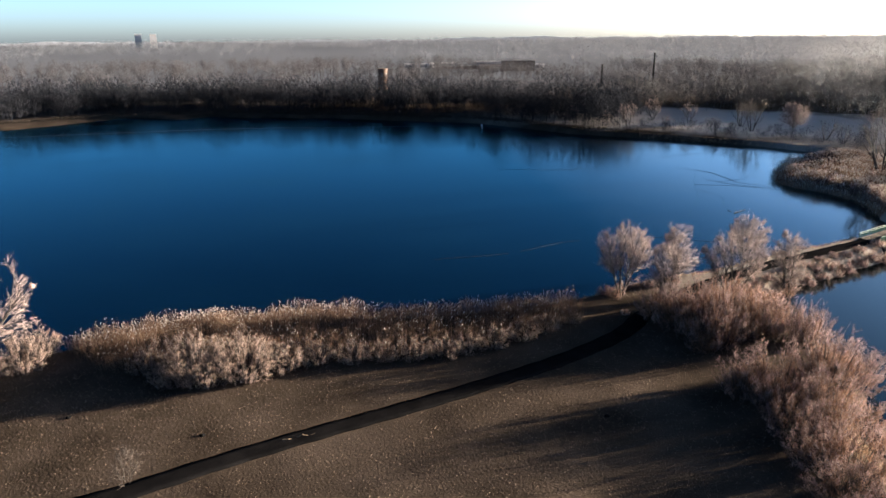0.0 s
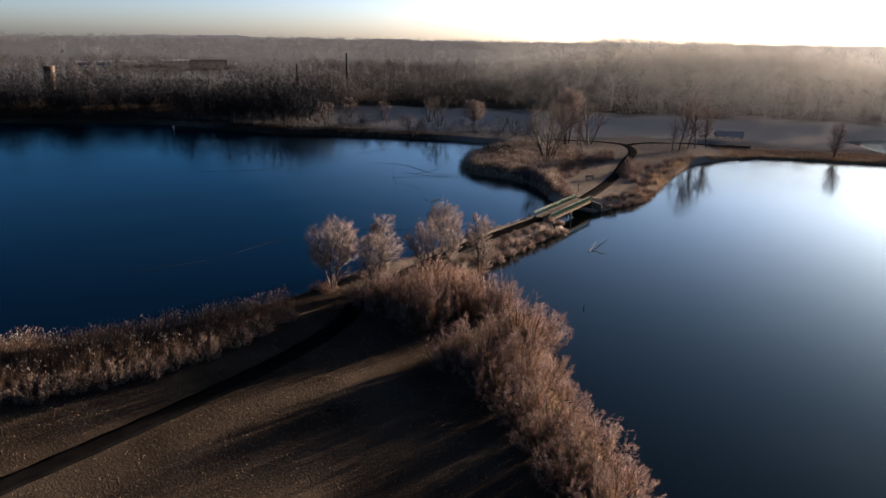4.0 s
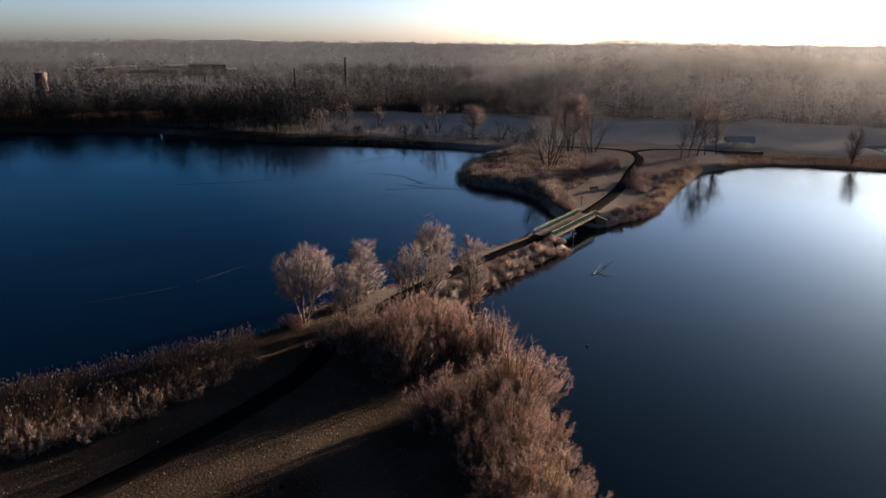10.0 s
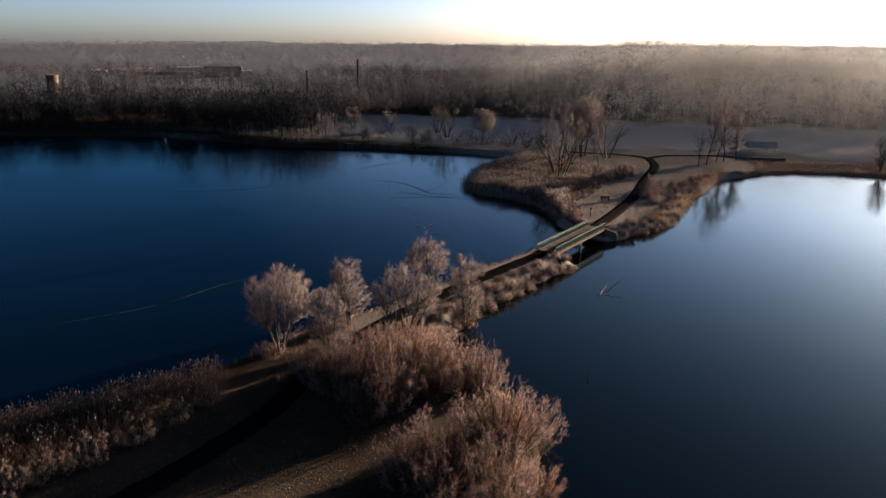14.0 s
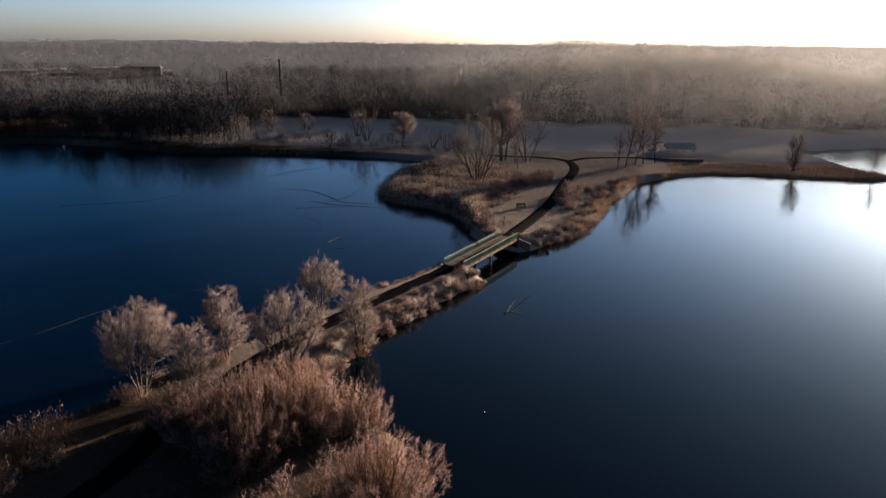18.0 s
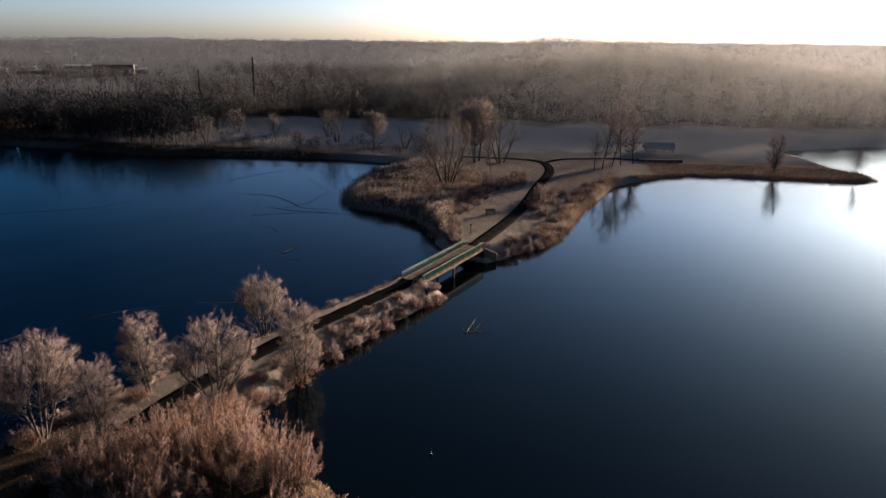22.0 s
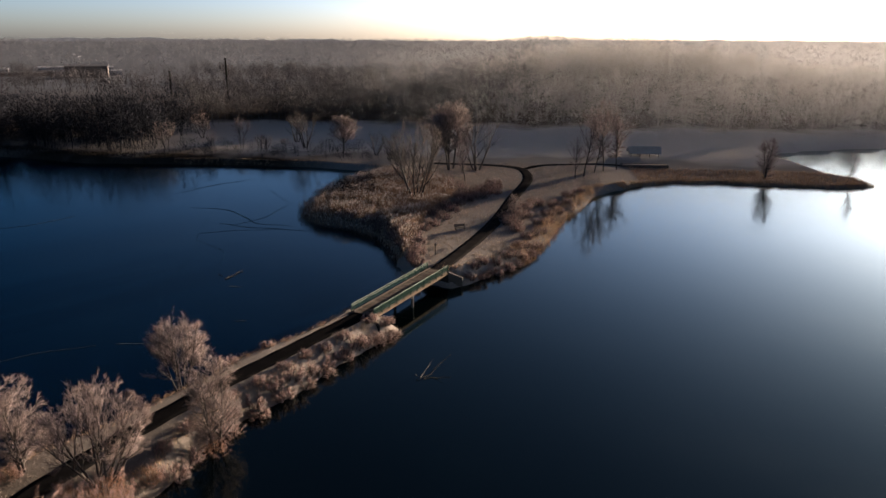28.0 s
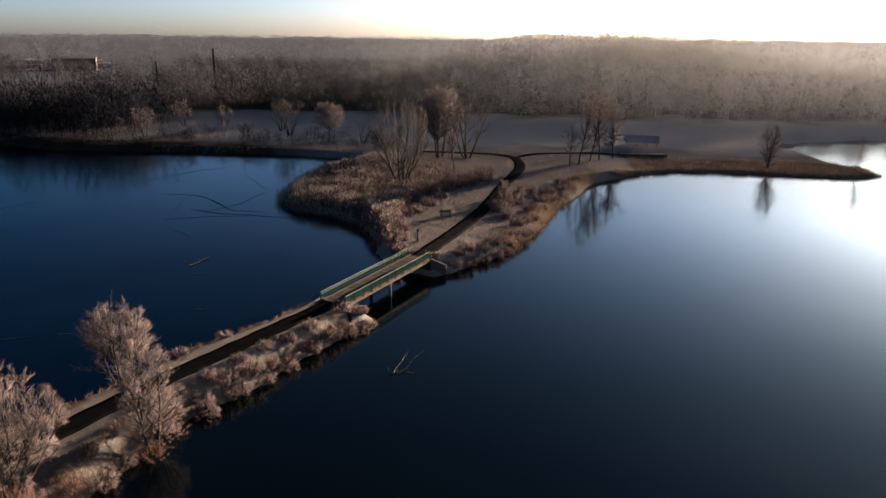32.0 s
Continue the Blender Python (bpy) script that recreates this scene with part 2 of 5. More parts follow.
# near-black concrete: shade on the abutments and near walls is in the colour
M_CONC_DARK = mat("shade_dark_concrete", (0.010, 0.010, 0.010), (0.028, 0.027, 0.026), 0.8, 12.0, 1.0, 0.4, spec=0.02)
M_SLATE = mat("blue_grey_roof_sheet", (0.20, 0.195, 0.185), (0.27, 0.265, 0.255), 0.3, 5.0, 0.6, 0.1)


def lake_mat(name, deep, film, rough0, rough1, wave, scale, ior=1.33, gloss=(1.0, 1.0, 1.0), thick=None):
    """Clear water or ice: a dark body under a mirror that grows towards the grazing angles, tinted by gloss; film patches roughen it."""
    m = bpy.data.materials.new(name)
    m.use_nodes = True
    n, l = m.node_tree.nodes, m.node_tree.links
    n.remove(n["Principled BSDF"])
    body, mirror, fres, out = n.new("ShaderNodeBsdfDiffuse"), n.new("ShaderNodeBsdfGlossy"), n.new("ShaderNodeFresnel"), n.new("ShaderNodeMixShader")
    tc = n.new("ShaderNodeTexCoord")
    big, small = n.new("ShaderNodeTexNoise"), n.new("ShaderNodeTexNoise")
    big.inputs["Scale"].default_value, big.inputs["Detail"].default_value = scale, 7.0
    small.inputs["Scale"].default_value, small.inputs["Detail"].default_value = 1.6, 3.0
    ramp = n.new("ShaderNodeMapRange")
    ramp.inputs["From Min"].default_value, ramp.inputs["From Max"].default_value = 0.4, 0.68
    mix = n.new("ShaderNodeMix")
    mix.data_type = 'RGBA'
    mix.inputs[6].default_value, mix.inputs[7].default_value = (*deep, 1), (*film, 1)
    rr = n.new("ShaderNodeMapRange")
    rr.inputs["To Min"].default_value, rr.inputs["To Max"].default_value = rough0, rough1
    bp = n.new("ShaderNodeBump")
    bp.inputs["Strength"].default_value, bp.inputs["Distance"].default_value = wave, 0.05
    for t in (big, small):
        l.new(tc.outputs["Object"], t.inputs["Vector"])
    l.new(big.outputs["Fac"], ramp.inputs["Value"])
    l.new(ramp.outputs[0], mix.inputs[0])
    l.new(mix.outputs[2], body.inputs["Color"])
    l.new(ramp.outputs[0], rr.inputs["Value"])
    l.new(rr.outputs[0], mirror.inputs["Roughness"])
    l.new(small.outputs["Fac"], bp.inputs["Height"])
    l.new(bp.outputs[0], mirror.inputs["Normal"])
    l.new(bp.outputs[0], fres.inputs["Normal"])
    mirror.inputs["Color"].default_value = (*gloss, 1)
    fres.inputs["IOR"].default_value = ior
    l.new(fres.outputs[0], out.inputs[0])
    l.new(body.outputs[0], out.inputs[1])
    l.new(mirror.outputs[0], out.inputs[2])
    l.new(out.outputs[0], n["Material Output"].inputs["Surface"])
    if thick:
        # older, paler ice in one part of the lake, with a ragged edge
        sep, reach, more, blend, along = n.new("ShaderNodeSeparateXYZ"), n.new("ShaderNodeMapRange"), n.new("ShaderNodeMath"), n.new("ShaderNodeMix"), n.new("ShaderNodeMath")
        reach.inputs["From Min"].default_value, reach.inputs["From Max"].default_value = thick[0], thick[1]
        more.operation = along.operation = 'MULTIPLY_ADD'
        more.inputs[1].default_value, along.inputs[1].default_value = 40.0, 0.9
        blend.data_type = 'RGBA'
        blend.inputs[6].default_value, blend.inputs[7].default_value = (*gloss, 1), (*thick[2], 1)
        l.new(tc.outputs["Object"], sep.inputs[0])
        l.new(big.outputs["Fac"], more.inputs[0])
        l.new(sep.outputs["Y"], along.inputs[0])
        l.new(sep.outputs["X"], along.inputs[2])
        l.new(along.outputs[0], more.inputs[2])
        l.new(more.outputs[0], reach.inputs["Value"])
        l.new(reach.outputs[0], blend.inputs[0])
        l.new(blend.outputs[2], mirror.inputs["Color"])
    return m


M_ICE = lake_mat("thin_lake_ice", (0.0002, 0.0022, 0.0075), (0.0003, 0.0032, 0.0095), 0.08, 0.17, 0.03, 0.03, 1.25, (0.20, 0.53, 0.67), (34.0, 96.0, (0.70, 0.90, 0.96)))
M_WATER = lake_mat("open_water", (0.0001, 0.0006, 0.0010), (0.0002, 0.0010, 0.0015), 0.07, 0.13, 0.05, 0.05, 1.33, (0.88, 1.0, 0.98))
M_ICE_EDGE = mat("white_ice_edge", (0.006, 0.012, 0.018), (0.028, 0.038, 0.047), 0.6, 6.0, 1.0, 0.2, spec=0.0)

# ---- plan of the lakes and the land ----
LEFT_LAKE = [(-11.6, 88.2), (-17.5, 76), (-22.5, 66), (-27.5, 56), (-33, 48), (-37.5, 40), (-42, 31), (-50, 21), (-58, 15), (-66, 9), (-73, 3), (-77, -5), (-80, -12), (-88, -22),
             (-115, -45), (-165, -85), (-255, -105), (-325, -50), (-335, 60), (-315, 132), (-279, 168), (-225, 192), (-166, 207), (-146, 205), (-116, 197),
             (-77, 199), (-50, 199), (-37, 196.5), (-26, 194), (-27, 184), (-32.5, 172), (-34.5, 159), (-34, 146), (-32, 140.5), (-28, 137), (-21.5, 133.5), (-14.5, 128.2), (-10.5, 120), (-8.4, 113), (-5.6, 104.2)]
RIGHT_LAKE = [(0.9, 102.4), (5, 107), (11, 115.5), (15, 128), (20, 148), (28, 171), (37, 181), (50, 188), (59, 189), (72, 187), (90, 186), (98, 189.5), (96, 199),
              (89, 220), (84, 237), (102, 250), (133, 262), (200, 278), (260, 235), (280, 100), (250, -40), (180, -120), (60, -120), (25, -60), (13, -25),
              (7, -7), (4, 4), (1, 12), (-3, 21), (-4, 33), (-8, 39), (-13, 43), (-18, 47.5), (-17, 57), (-12.5, 67), (-8.5, 76), (-4.8, 84.6)]
CHANNEL = [(-13.5, 90), (-8, 105.5), (3.5, 101.5), (-1.5, 83.5)]
WAY = [(-55, -37), (-51, -28), (-48, -22), (-43, -9.5), (-36, 5), (-31, 17.5), (-28.3, 28), (-28, 36), (-25.3, 49), (-20.5, 61), (-14.8, 72), (-8.4, 84.9),
       (-1.2, 103.6), (3, 121), (6.3, 139), (9.3, 161), (12, 179), (11.2, 192), (8, 197.5), (0, 200), (-14, 201)]
SIDE_WAY = [(10.8, 195), (17, 202), (32, 206), (44, 208)]


def poly_dist(px, py, poly, closed=True):
    """Distance to an outline, and whether inside it."""
    pts = np.array(poly, float)
    nxt = np.roll(pts, -1, 0) if closed else pts[1:]
    best, inside = np.full(px.shape, 1e18), np.zeros(px.shape, bool)
    for (ax, ay), (bx, by) in zip(pts, nxt):
        dx, dy = bx - ax, by - ay
        u = np.clip(((px - ax) * dx + (py - ay) * dy) / (dx * dx + dy * dy), 0, 1)
        best = np.minimum(best, (px - ax - u * dx) ** 2 + (py - ay - u * dy) ** 2)
        if by != ay:
            inside ^= ((ay > py) != (by > py)) & (px < dx * (py - ay) / dy + ax)
    return np.sqrt(best), inside


def smooth(a, b, x):
    u = np.clip((x - a) / (b - a), 0, 1)
    return u * u * (3 - 2 * u)


def wavy(x, y, s):
    return (np.sin(x / s + 1.3 * np.sin(y / s * 0.7 + 0.5)) + np.sin(y / s * 1.27 + 1.1 * np.sin(x / s * 0.83 + 2.0))) * 0.5


def shore(x, y):
    """Signed distance to the nearest shore: positive on land."""
    out = np.full(x.shape, 1e9)
    for lake in (LEFT_LAKE, RIGHT_LAKE, CHANNEL):
        d, ins = poly_dist(x, y, lake)
        out = np.minimum(out, np.where(ins, -d, d))
    return out + 0.35 * wavy(x, y, 1.7) + 0.5 * wavy(x + 7, y - 3, 4.3)


def land(x, y):
    """Height of the ground."""
    x, y = np.asarray(x, float), np.asarray(y, float)
    s = shore(x, y)
    dp, _ = poly_dist(x, y, [(-14.8, 72), (-8.4, 84.9), (-1.2, 103.6), (1.0, 114)], False)
    top = 1.5 + 0.6 * np.exp(-(dp / 13) ** 2)
    ends = np.minimum(np.hypot(x + 9.6, y - 81.7), np.hypot(x - 0.0, y - 106.8))
    top = top + 0.06 * np.exp(-(ends / 6.0) ** 2)
    top = top + 1.0 * smooth(200, 290, y)
    top = top * (1 - 0.62 * smooth(30, 44, x) * smooth(176, 184, y) * (1 - smooth(203, 222, y)))
    top = top + 15.5 * smooth(280, 410, y + 0.10 * (x - 60)) * smooth(-110, 60, x) * (1 - 0.4 * smooth(95, 190, x))
    top = top + 9.0 * smooth(1100, 3500, np.hypot(x, y)) + 0.08 * wavy(x, y, 5.0) + 0.03 * wavy(x, y, 1.3)
    bank = top * smooth(-0.4, 1.6, s)
    return np.where(s > 0, bank, -1.6 * smooth(0, 5, -s) + bank)


def ground_z(x, y):
    return float(land(np.array([x]), np.array([y]))[0])


def mesh_np(name, verts, faces, material, smooth_on=False):
    """A mesh from arrays: faces of one size."""
    me = bpy.data.meshes.new(name)
    verts, faces = np.asarray(verts, np.float32), np.asarray(faces, np.int32)
    k = faces.shape[1]
    me.vertices.add(len(verts))
    me.vertices.foreach_set("co", verts.ravel())
    me.loops.add(faces.size)
    me.loops.foreach_set("vertex_index", faces.ravel())
    me.polygons.add(len(faces))
    me.polygons.foreach_set("loop_start", np.arange(0, faces.size, k, dtype=np.int32))
    if smooth_on:
        me.polygons.foreach_set("use_smooth", np.ones(len(faces), bool))
    me.update(calc_edges=True)
    me.materials.append(material)
    return me


def joined(pieces):
    """Vertex and face arrays put together."""
    vs, fs, at = [], [], 0
    for v, f in pieces:
        vs.append(v)
        fs.append(f + at)
        at += len(v)
    return np.concatenate(vs), np.concatenate(fs)


def link_part(name, me, parent, label=""):
    ob = new(name, me)
    ob.parent = parent
    return tagged(ob, label=label)


def part(name, bm, material, parent, label=""):
    me = bpy.data.meshes.new(name)
    bm.to_mesh(me)
    bm.free()
    me.materials.append(material)
    return link_part(name, me, parent, label)


def empty(name, m, label, category, group="", kind=""):
    ob = new(name)
    ob.matrix_world = m
    return tagged(ob, label, category, group, kind)


def box(bm, x0, y0, z0, x1, y1, z1, bevel=0.0):
    m = Matrix.Translation(((x0 + x1) / 2, (y0 + y1) / 2, (z0 + z1) / 2)) @ Matrix.Diagonal((x1 - x0, y1 - y0, z1 - z0, 1))
    vs = bmesh.ops.create_cube(bm, size=1, matrix=m)["verts"]
    if bevel:
        es = list({e for v in vs for e in v.link_edges})
        bmesh.ops.bevel(bm, geom=es, offset=bevel, segments=1, affect='EDGES')
    return bm


# ---- ground, water, path ----
def axis(lo, hi, step, far_lo, far_hi):
    mid = list(np.arange(lo, hi + 0.01, step))
    up, s = [], step
    while (up or mid)[-1] < far_hi:
        s *= 1.14
        up.append((up or mid)[-1] + s)
    down, s = [], step
    while (down or mid[:1])[-1] > far_lo:
        s *= 1.14
        down.append((down or mid[:1])[-1] - s)
    return np.array(down[::-1] + mid + up)


gx, gy = axis(-90, 108, 1.0, -4700, 4700), axis(-45, 212, 1.0, -600, 4800)
GX, GY = np.meshgrid(gx, gy)
GZ = land(GX, GY)
nx, ny = len(gx), len(gy)
ii = np.arange(nx * ny).reshape(ny, nx)
quads = np.stack([ii[:-1, :-1], ii[:-1, 1:], ii[1:, 1:], ii[1:, :-1]], -1).reshape(-1, 4)
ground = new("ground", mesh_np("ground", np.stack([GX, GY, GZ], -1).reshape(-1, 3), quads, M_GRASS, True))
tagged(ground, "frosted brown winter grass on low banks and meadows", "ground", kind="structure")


def flat_sheet(name, outline, z, material):
    bm = bmesh.new()
    f = bm.faces.new([bm.verts.new((x, y, z)) for x, y in outline])
    bmesh.ops.triangulate(bm, faces=[f])
    bmesh.ops.recalc_face_normals(bm, faces=bm.faces)
    for f in bm.faces:
        if f.normal.z < 0:
            f.normal_flip()
    me = bpy.data.meshes.new(name)
    bm.to_mesh(me)
    bm.free()
    me.materials.append(material)
    return new(name, me)


# each lake's sheet runs on under its banks; the two meet below the bridge
ice = flat_sheet("water_frozen", [(-8, 86), (-14, 73), (-20, 61), (-25, 50), (-30, 42), (-34, 34), (-44, 19), (-58, 5), (-68, -4), (-78, -24), (-110, -55), (-165, -100), (-260, -130),
                 (-345, -60), (-352, 60), (-330, 142), (-288, 182), (-230, 208), (-166, 222), (-116, 212), (-70, 216), (-14, 210), (-12, 190), (-16, 162), (-16, 146), (-6, 128), (-1, 114), (-1.5, 104)], 0.0, M_ICE)
tagged(ice, "dark blue lake under a thin smooth skin of ice", "lake", kind="structure")
lake = flat_sheet("water_open", [(-8, 86), (-1.5, 104), (-1, 108), (6, 120), (10, 136), (14, 155), (20, 178), (40, 190), (60, 197), (80, 196), (78, 242), (100, 260), (200, 290), (280, 245), (300, 100), (265, -50),
                  (190, -135), (60, -135), (18, -60), (5, -25), (-2, 0), (-8, 18), (-10, 33), (-16, 39), (-23, 45), (-22, 57), (-16, 68)], 0.0, M_WATER)
tagged(lake, "still dark open water mirroring a pale sky", "lake", kind="structure")


def spline(pts, step):
    """A smooth run through the points."""
    p = np.array(pts, float)
    ext = np.vstack([2 * p[0] - p[1], p, 2 * p[-1] - p[-2]])
    out = []
    for i in range(1, len(ext) - 2):
        a, b, c, d = ext[i - 1:i + 3]
        k = max(2, int(np.linalg.norm(c - b) / step))
        for u in np.arange(k) / k:
            out.append(0.5 * (2 * b + (c - a) * u + (2 * a - 5 * b + 4 * c - d) * u * u + (3 * b - a - 3 * c + d) * u ** 3))
    out.append(p[-1])
    return np.array(out)


BR_A, BR_B = Vector((-8.4, 84.9)), Vector((-1.2, 103.6))


def ribbon(name, pts, width, lift, material, thick=0.4):
    c = spline(pts, 1.0)
    t = np.gradient(c, axis=0)
    t /= np.linalg.norm(t, axis=1)[:, None]
    nrm = np.stack([t[:, 1], -t[:, 0]], 1)
    offs = np.array([-0.5, -0.5, -0.25, 0, 0.25, 0.5, 0.5]) * width
    drop = np.array([-thick, 0, 0.006, 0.01, 0.006, 0, -thick])
    rows = []
    zc = np.max([land(*(c + nrm * o).T) for o in offs[1:-1]], axis=0)
    zc = np.maximum(zc, np.convolve(np.pad(zc, 3, mode="edge"), np.ones(7) / 7, "valid"))
    ends = np.minimum(np.hypot(c[:, 0] - BR_A.x, c[:, 1] - BR_A.y), np.hypot(c[:, 0] - BR_B.x, c[:, 1] - BR_B.y))
    w = np.exp(-(ends / 4.0) ** 2)
    zc = np.maximum(zc, zc + (2.28 - lift - zc) * w)
    for o, dz in zip(offs, drop):
        wob = 0.06 * np.sin(np.arange(len(c)) * 1.7 + o) * np.sign(o)
        xy = c + nrm * (o + wob)[:, None]
        rows.append(np.column_stack([xy, zc + lift + dz]))
    v = np.stack(rows, 1).reshape(-1, 3)
    k = len(offs)
    i = np.arange(len(c) - 1)[:, None] * k + np.arange(k - 1)[None]
    f = np.stack([i, i + 1, i + k + 1, i + k], -1).reshape(-1, 4)
    return new(name, mesh_np(name, v, f, material, True))


near_run = [(x + 0.2 * (y < 45), y - 0.1 * (y < 45)) for x, y in WAY if y < 85]
far_run = [p for p in WAY if p[1] > 103]
road = tagged(ribbon("path_near", near_run, 2.35, 0.05, M_ASPHALT), "dark narrow asphalt footpath over the frosted field", "path", kind="structure")
road = tagged(ribbon("path_far", far_run, 2.6, 0.05, M_ASPHALT_HAZED), "dark asphalt footpath curving over the headland", "path", kind="structure")
road = tagged(ribbon("path_side", SIDE_WAY, 2.0, 0.045, M_ASPHALT), "thin dark side path to the shelter", "path", kind="structure")


# ---- plants ----
def unit(v):
    return v / np.maximum(np.linalg.norm(v, axis=-1, keepdims=True), 1e-9)


def frame_of(d):
    ref = np.where(np.abs(d[:, 2:3]) < 0.9, np.array([[0, 0, 1.0]]), np.array([[1.0, 0, 0]]))
    u = unit(np.cross(d, ref))
    return u, np.cross(d, u)


def spikes(p, d, length, width, rng):
    """Fine twigs or blades: three-sided, drawn to a point, with a bend half way."""
    u, v = frame_of(d)
    a = rng.uniform(0, 6.28, len(p))
    tip = p + d * length[:, None]
    ring = [p + (u * np.cos(a + k * 2.094)[:, None] + v * np.sin(a + k * 2.094)[:, None]) * (width * 0.5)[:, None] for k in range(3)]
    verts = np.stack(ring + [tip], 1).reshape(-1, 3)
    i = np.arange(len(p))[:, None] * 4
    faces = np.stack([np.concatenate([i, i + 1, i + 3], 1), np.concatenate([i + 1, i + 2, i + 3], 1), np.concatenate([i + 2, i, i + 3], 1)], 1).reshape(-1, 3)
    return verts, faces


def tubes(pts, r0, r1, sides):
    """Tapered limbs: pts is (n, k, 3); as triangles."""
    n, k, _ = pts.shape
    d = unit(np.gradient(pts, axis=1)).reshape(-1, 3)
    u, v = frame_of(d)
    rad = (r0[:, None] + (r1 - r0)[:, None] * np.linspace(0, 1, k)[None]).reshape(-1, 1)
    ang = np.arange(sides) * 2 * np.pi / sides
    ring = pts.reshape(-1, 1, 3) + rad[:, :, None] * (u[:, None] * np.cos(ang)[None, :, None] + v[:, None] * np.sin(ang)[None, :, None])
    verts = ring.reshape(-1, 3)
    base = (np.arange(n)[:, None, None] * k + np.arange(k - 1)[None, :, None]) * sides
    j, j2 = np.arange(sides)[None, None], (np.arange(sides)[None, None] + 1) % sides
    a, b, c, e = base + j, base + j2, base + sides + j2, base + sides + j
    faces = np.concatenate([np.stack([a, b, c], -1).reshape(-1, 3), np.stack([a, c, e], -1).reshape(-1, 3)])
    return verts, faces


def grow(rng, p, d, length, k, wobble, lift):
    """Bending runs from the points p along d."""
    pts = [p]
    step = (length / (k - 1))[:, None]
    for _ in range(k - 1):
        d = unit(d + rng.normal(0, wobble, d.shape) + np.array([0, 0, lift]))
        pts.append(pts[-1] + d * step)
    return np.stack(pts, 1)


def offshoots(rng, runs, length, radius, count, angle, lo, ratio, shrink=0.6):
    """Where side shoots start on the runs, and their way, length and radius."""
    n, k, _ = runs.shape
    u = rng.uniform(lo, 1.0, (n, count)) * (k - 1) * 0.999
    i = u.astype(int)
    rows = np.arange(n)[:, None]
    a, b = runs[rows, i], runs[rows, i + 1]
    p = a + (b - a) * (u - i)[..., None]
    d = unit(b - a).reshape(-1, 3)
    s, t = frame_of(d)
    phi = rng.uniform(0, 6.28, len(d))[:, None]
    th = rng.normal(angle, angle * 0.3, len(d))[:, None]
    way = unit(d * np.cos(th) + (s * np.cos(phi) + t * np.sin(phi)) * np.sin(th))
    fall = 1 - 0.5 * (u / (k - 1))
    new_l = (length[:, None] * ratio * fall * rng.uniform(0.6, 1.2, (n, count))).ravel()
    new_r = (radius[:, None] * shrink * (1 - 0.6 * u / (k - 1))).ravel()
    return p.reshape(-1, 3), way, new_l, new_r


def to_shell(p, d, centre, radii):
    """How far it is from p along d to the egg that bounds a crown."""
    q, e = (p - centre) / radii, d / radii
    a, b, c = (e * e).sum(1), (q * e).sum(1), (q * q).sum(1) - 1
    return (-b + np.sqrt(np.maximum(b * b - a * c, 0.01))) / a


def tree_parts(seed, height, width=None, stems=1, spread=0.5, limbs=9, boughs=7, twigs=10, twig_w=0.05, trunk_r=None, droop=0.0, lo=0.3, open_angle=0.75, stem_lean=0.15, twig_len=0.5, low=0.15, fill=(0.7, 1.0)):
    """Arrays for a bare tree: (stems, branches, twigs). Stems, limbs out to an egg-shaped crown, boughs, then fine twigs."""
    rng = np.random.default_rng(seed)
    trunk_r = trunk_r or height * 0.016
    width = width or height * 0.75
    centre, radii = np.array([0, 0, height * (1 + low) / 2]), np.array([width / 2, width / 2, height * (1 - low) / 2])
    ang = rng.uniform(0, 6.28) + np.arange(stems) * 6.28 / stems + rng.normal(0, 0.3, stems)
    p = np.stack([np.cos(ang), np.sin(ang), np.zeros(stems)], 1) * rng.uniform(0.3, 1.0, stems)[:, None] * spread * (stems > 1)
    p[:, 2] = -0.25
    d = unit(np.stack([np.cos(ang) * stem_lean, np.sin(ang) * stem_lean, np.ones(stems)], 1) + rng.normal(0, 0.05, (stems, 3)))
    length = to_shell(p + np.array([0, 0, low * height + 0.3]), d, centre, radii) * rng.uniform(0.85, 1.0, stems) + low * height * 0.8
    rad = np.full(stems, trunk_r) * rng.uniform(0.7, 1.0, stems)
    s0 = grow(rng, p, d, length, 8, 0.05, 0.01)
    wood = [tubes(s0, rad, rad * 0.2, 6)]
    p1, d1, _, r1 = offshoots(rng, s0, length, rad, limbs, open_angle, lo, 0.5)
    l1 = np.clip(to_shell(p1, d1, centre, radii), 0.3, height) * rng.uniform(*fill, len(p1))
    s1 = grow(rng, p1, d1, l1, 5, 0.10, 0.05 - droop * 0.5)
    wood.append(tubes(s1, r1 * 0.8, r1 * 0.2, 4))
    p2, d2, l2, r2 = offshoots(rng, s1, np.clip(l1, 1.2, 3.4), r1, boughs, 0.75, 0.15, 0.5)
    hub = np.array([0, 0, low * height])
    d2 = unit(d2 + 0.45 * unit(p2 - hub))
    s2 = grow(rng, p2, d2, l2, 4, 0.14, 0.04 - droop)
    wood.append(spikes(s2[:, 0], unit(s2[:, 3] - s2[:, 0]), np.linalg.norm(s2[:, 3] - s2[:, 0], axis=1), np.minimum(r2 * 1.2, 0.05), rng))
    p3, d3, l3, _ = offshoots(rng, s2, np.maximum(l2, 0.7), r2, twigs, 0.8, 0.1, twig_len)
    d3 = unit(d3 + 0.5 * unit(p3 - hub) + np.array([0, 0, 0.1 - droop * 1.2]))
    return wood[0], joined(wood[1:]), spikes(p3, d3, np.maximum(l3, 0.3) * rng.uniform(0.7, 1.5, len(l3)), np.full(len(l3), twig_w) * rng.uniform(0.6, 1.3, len(l3)), rng)


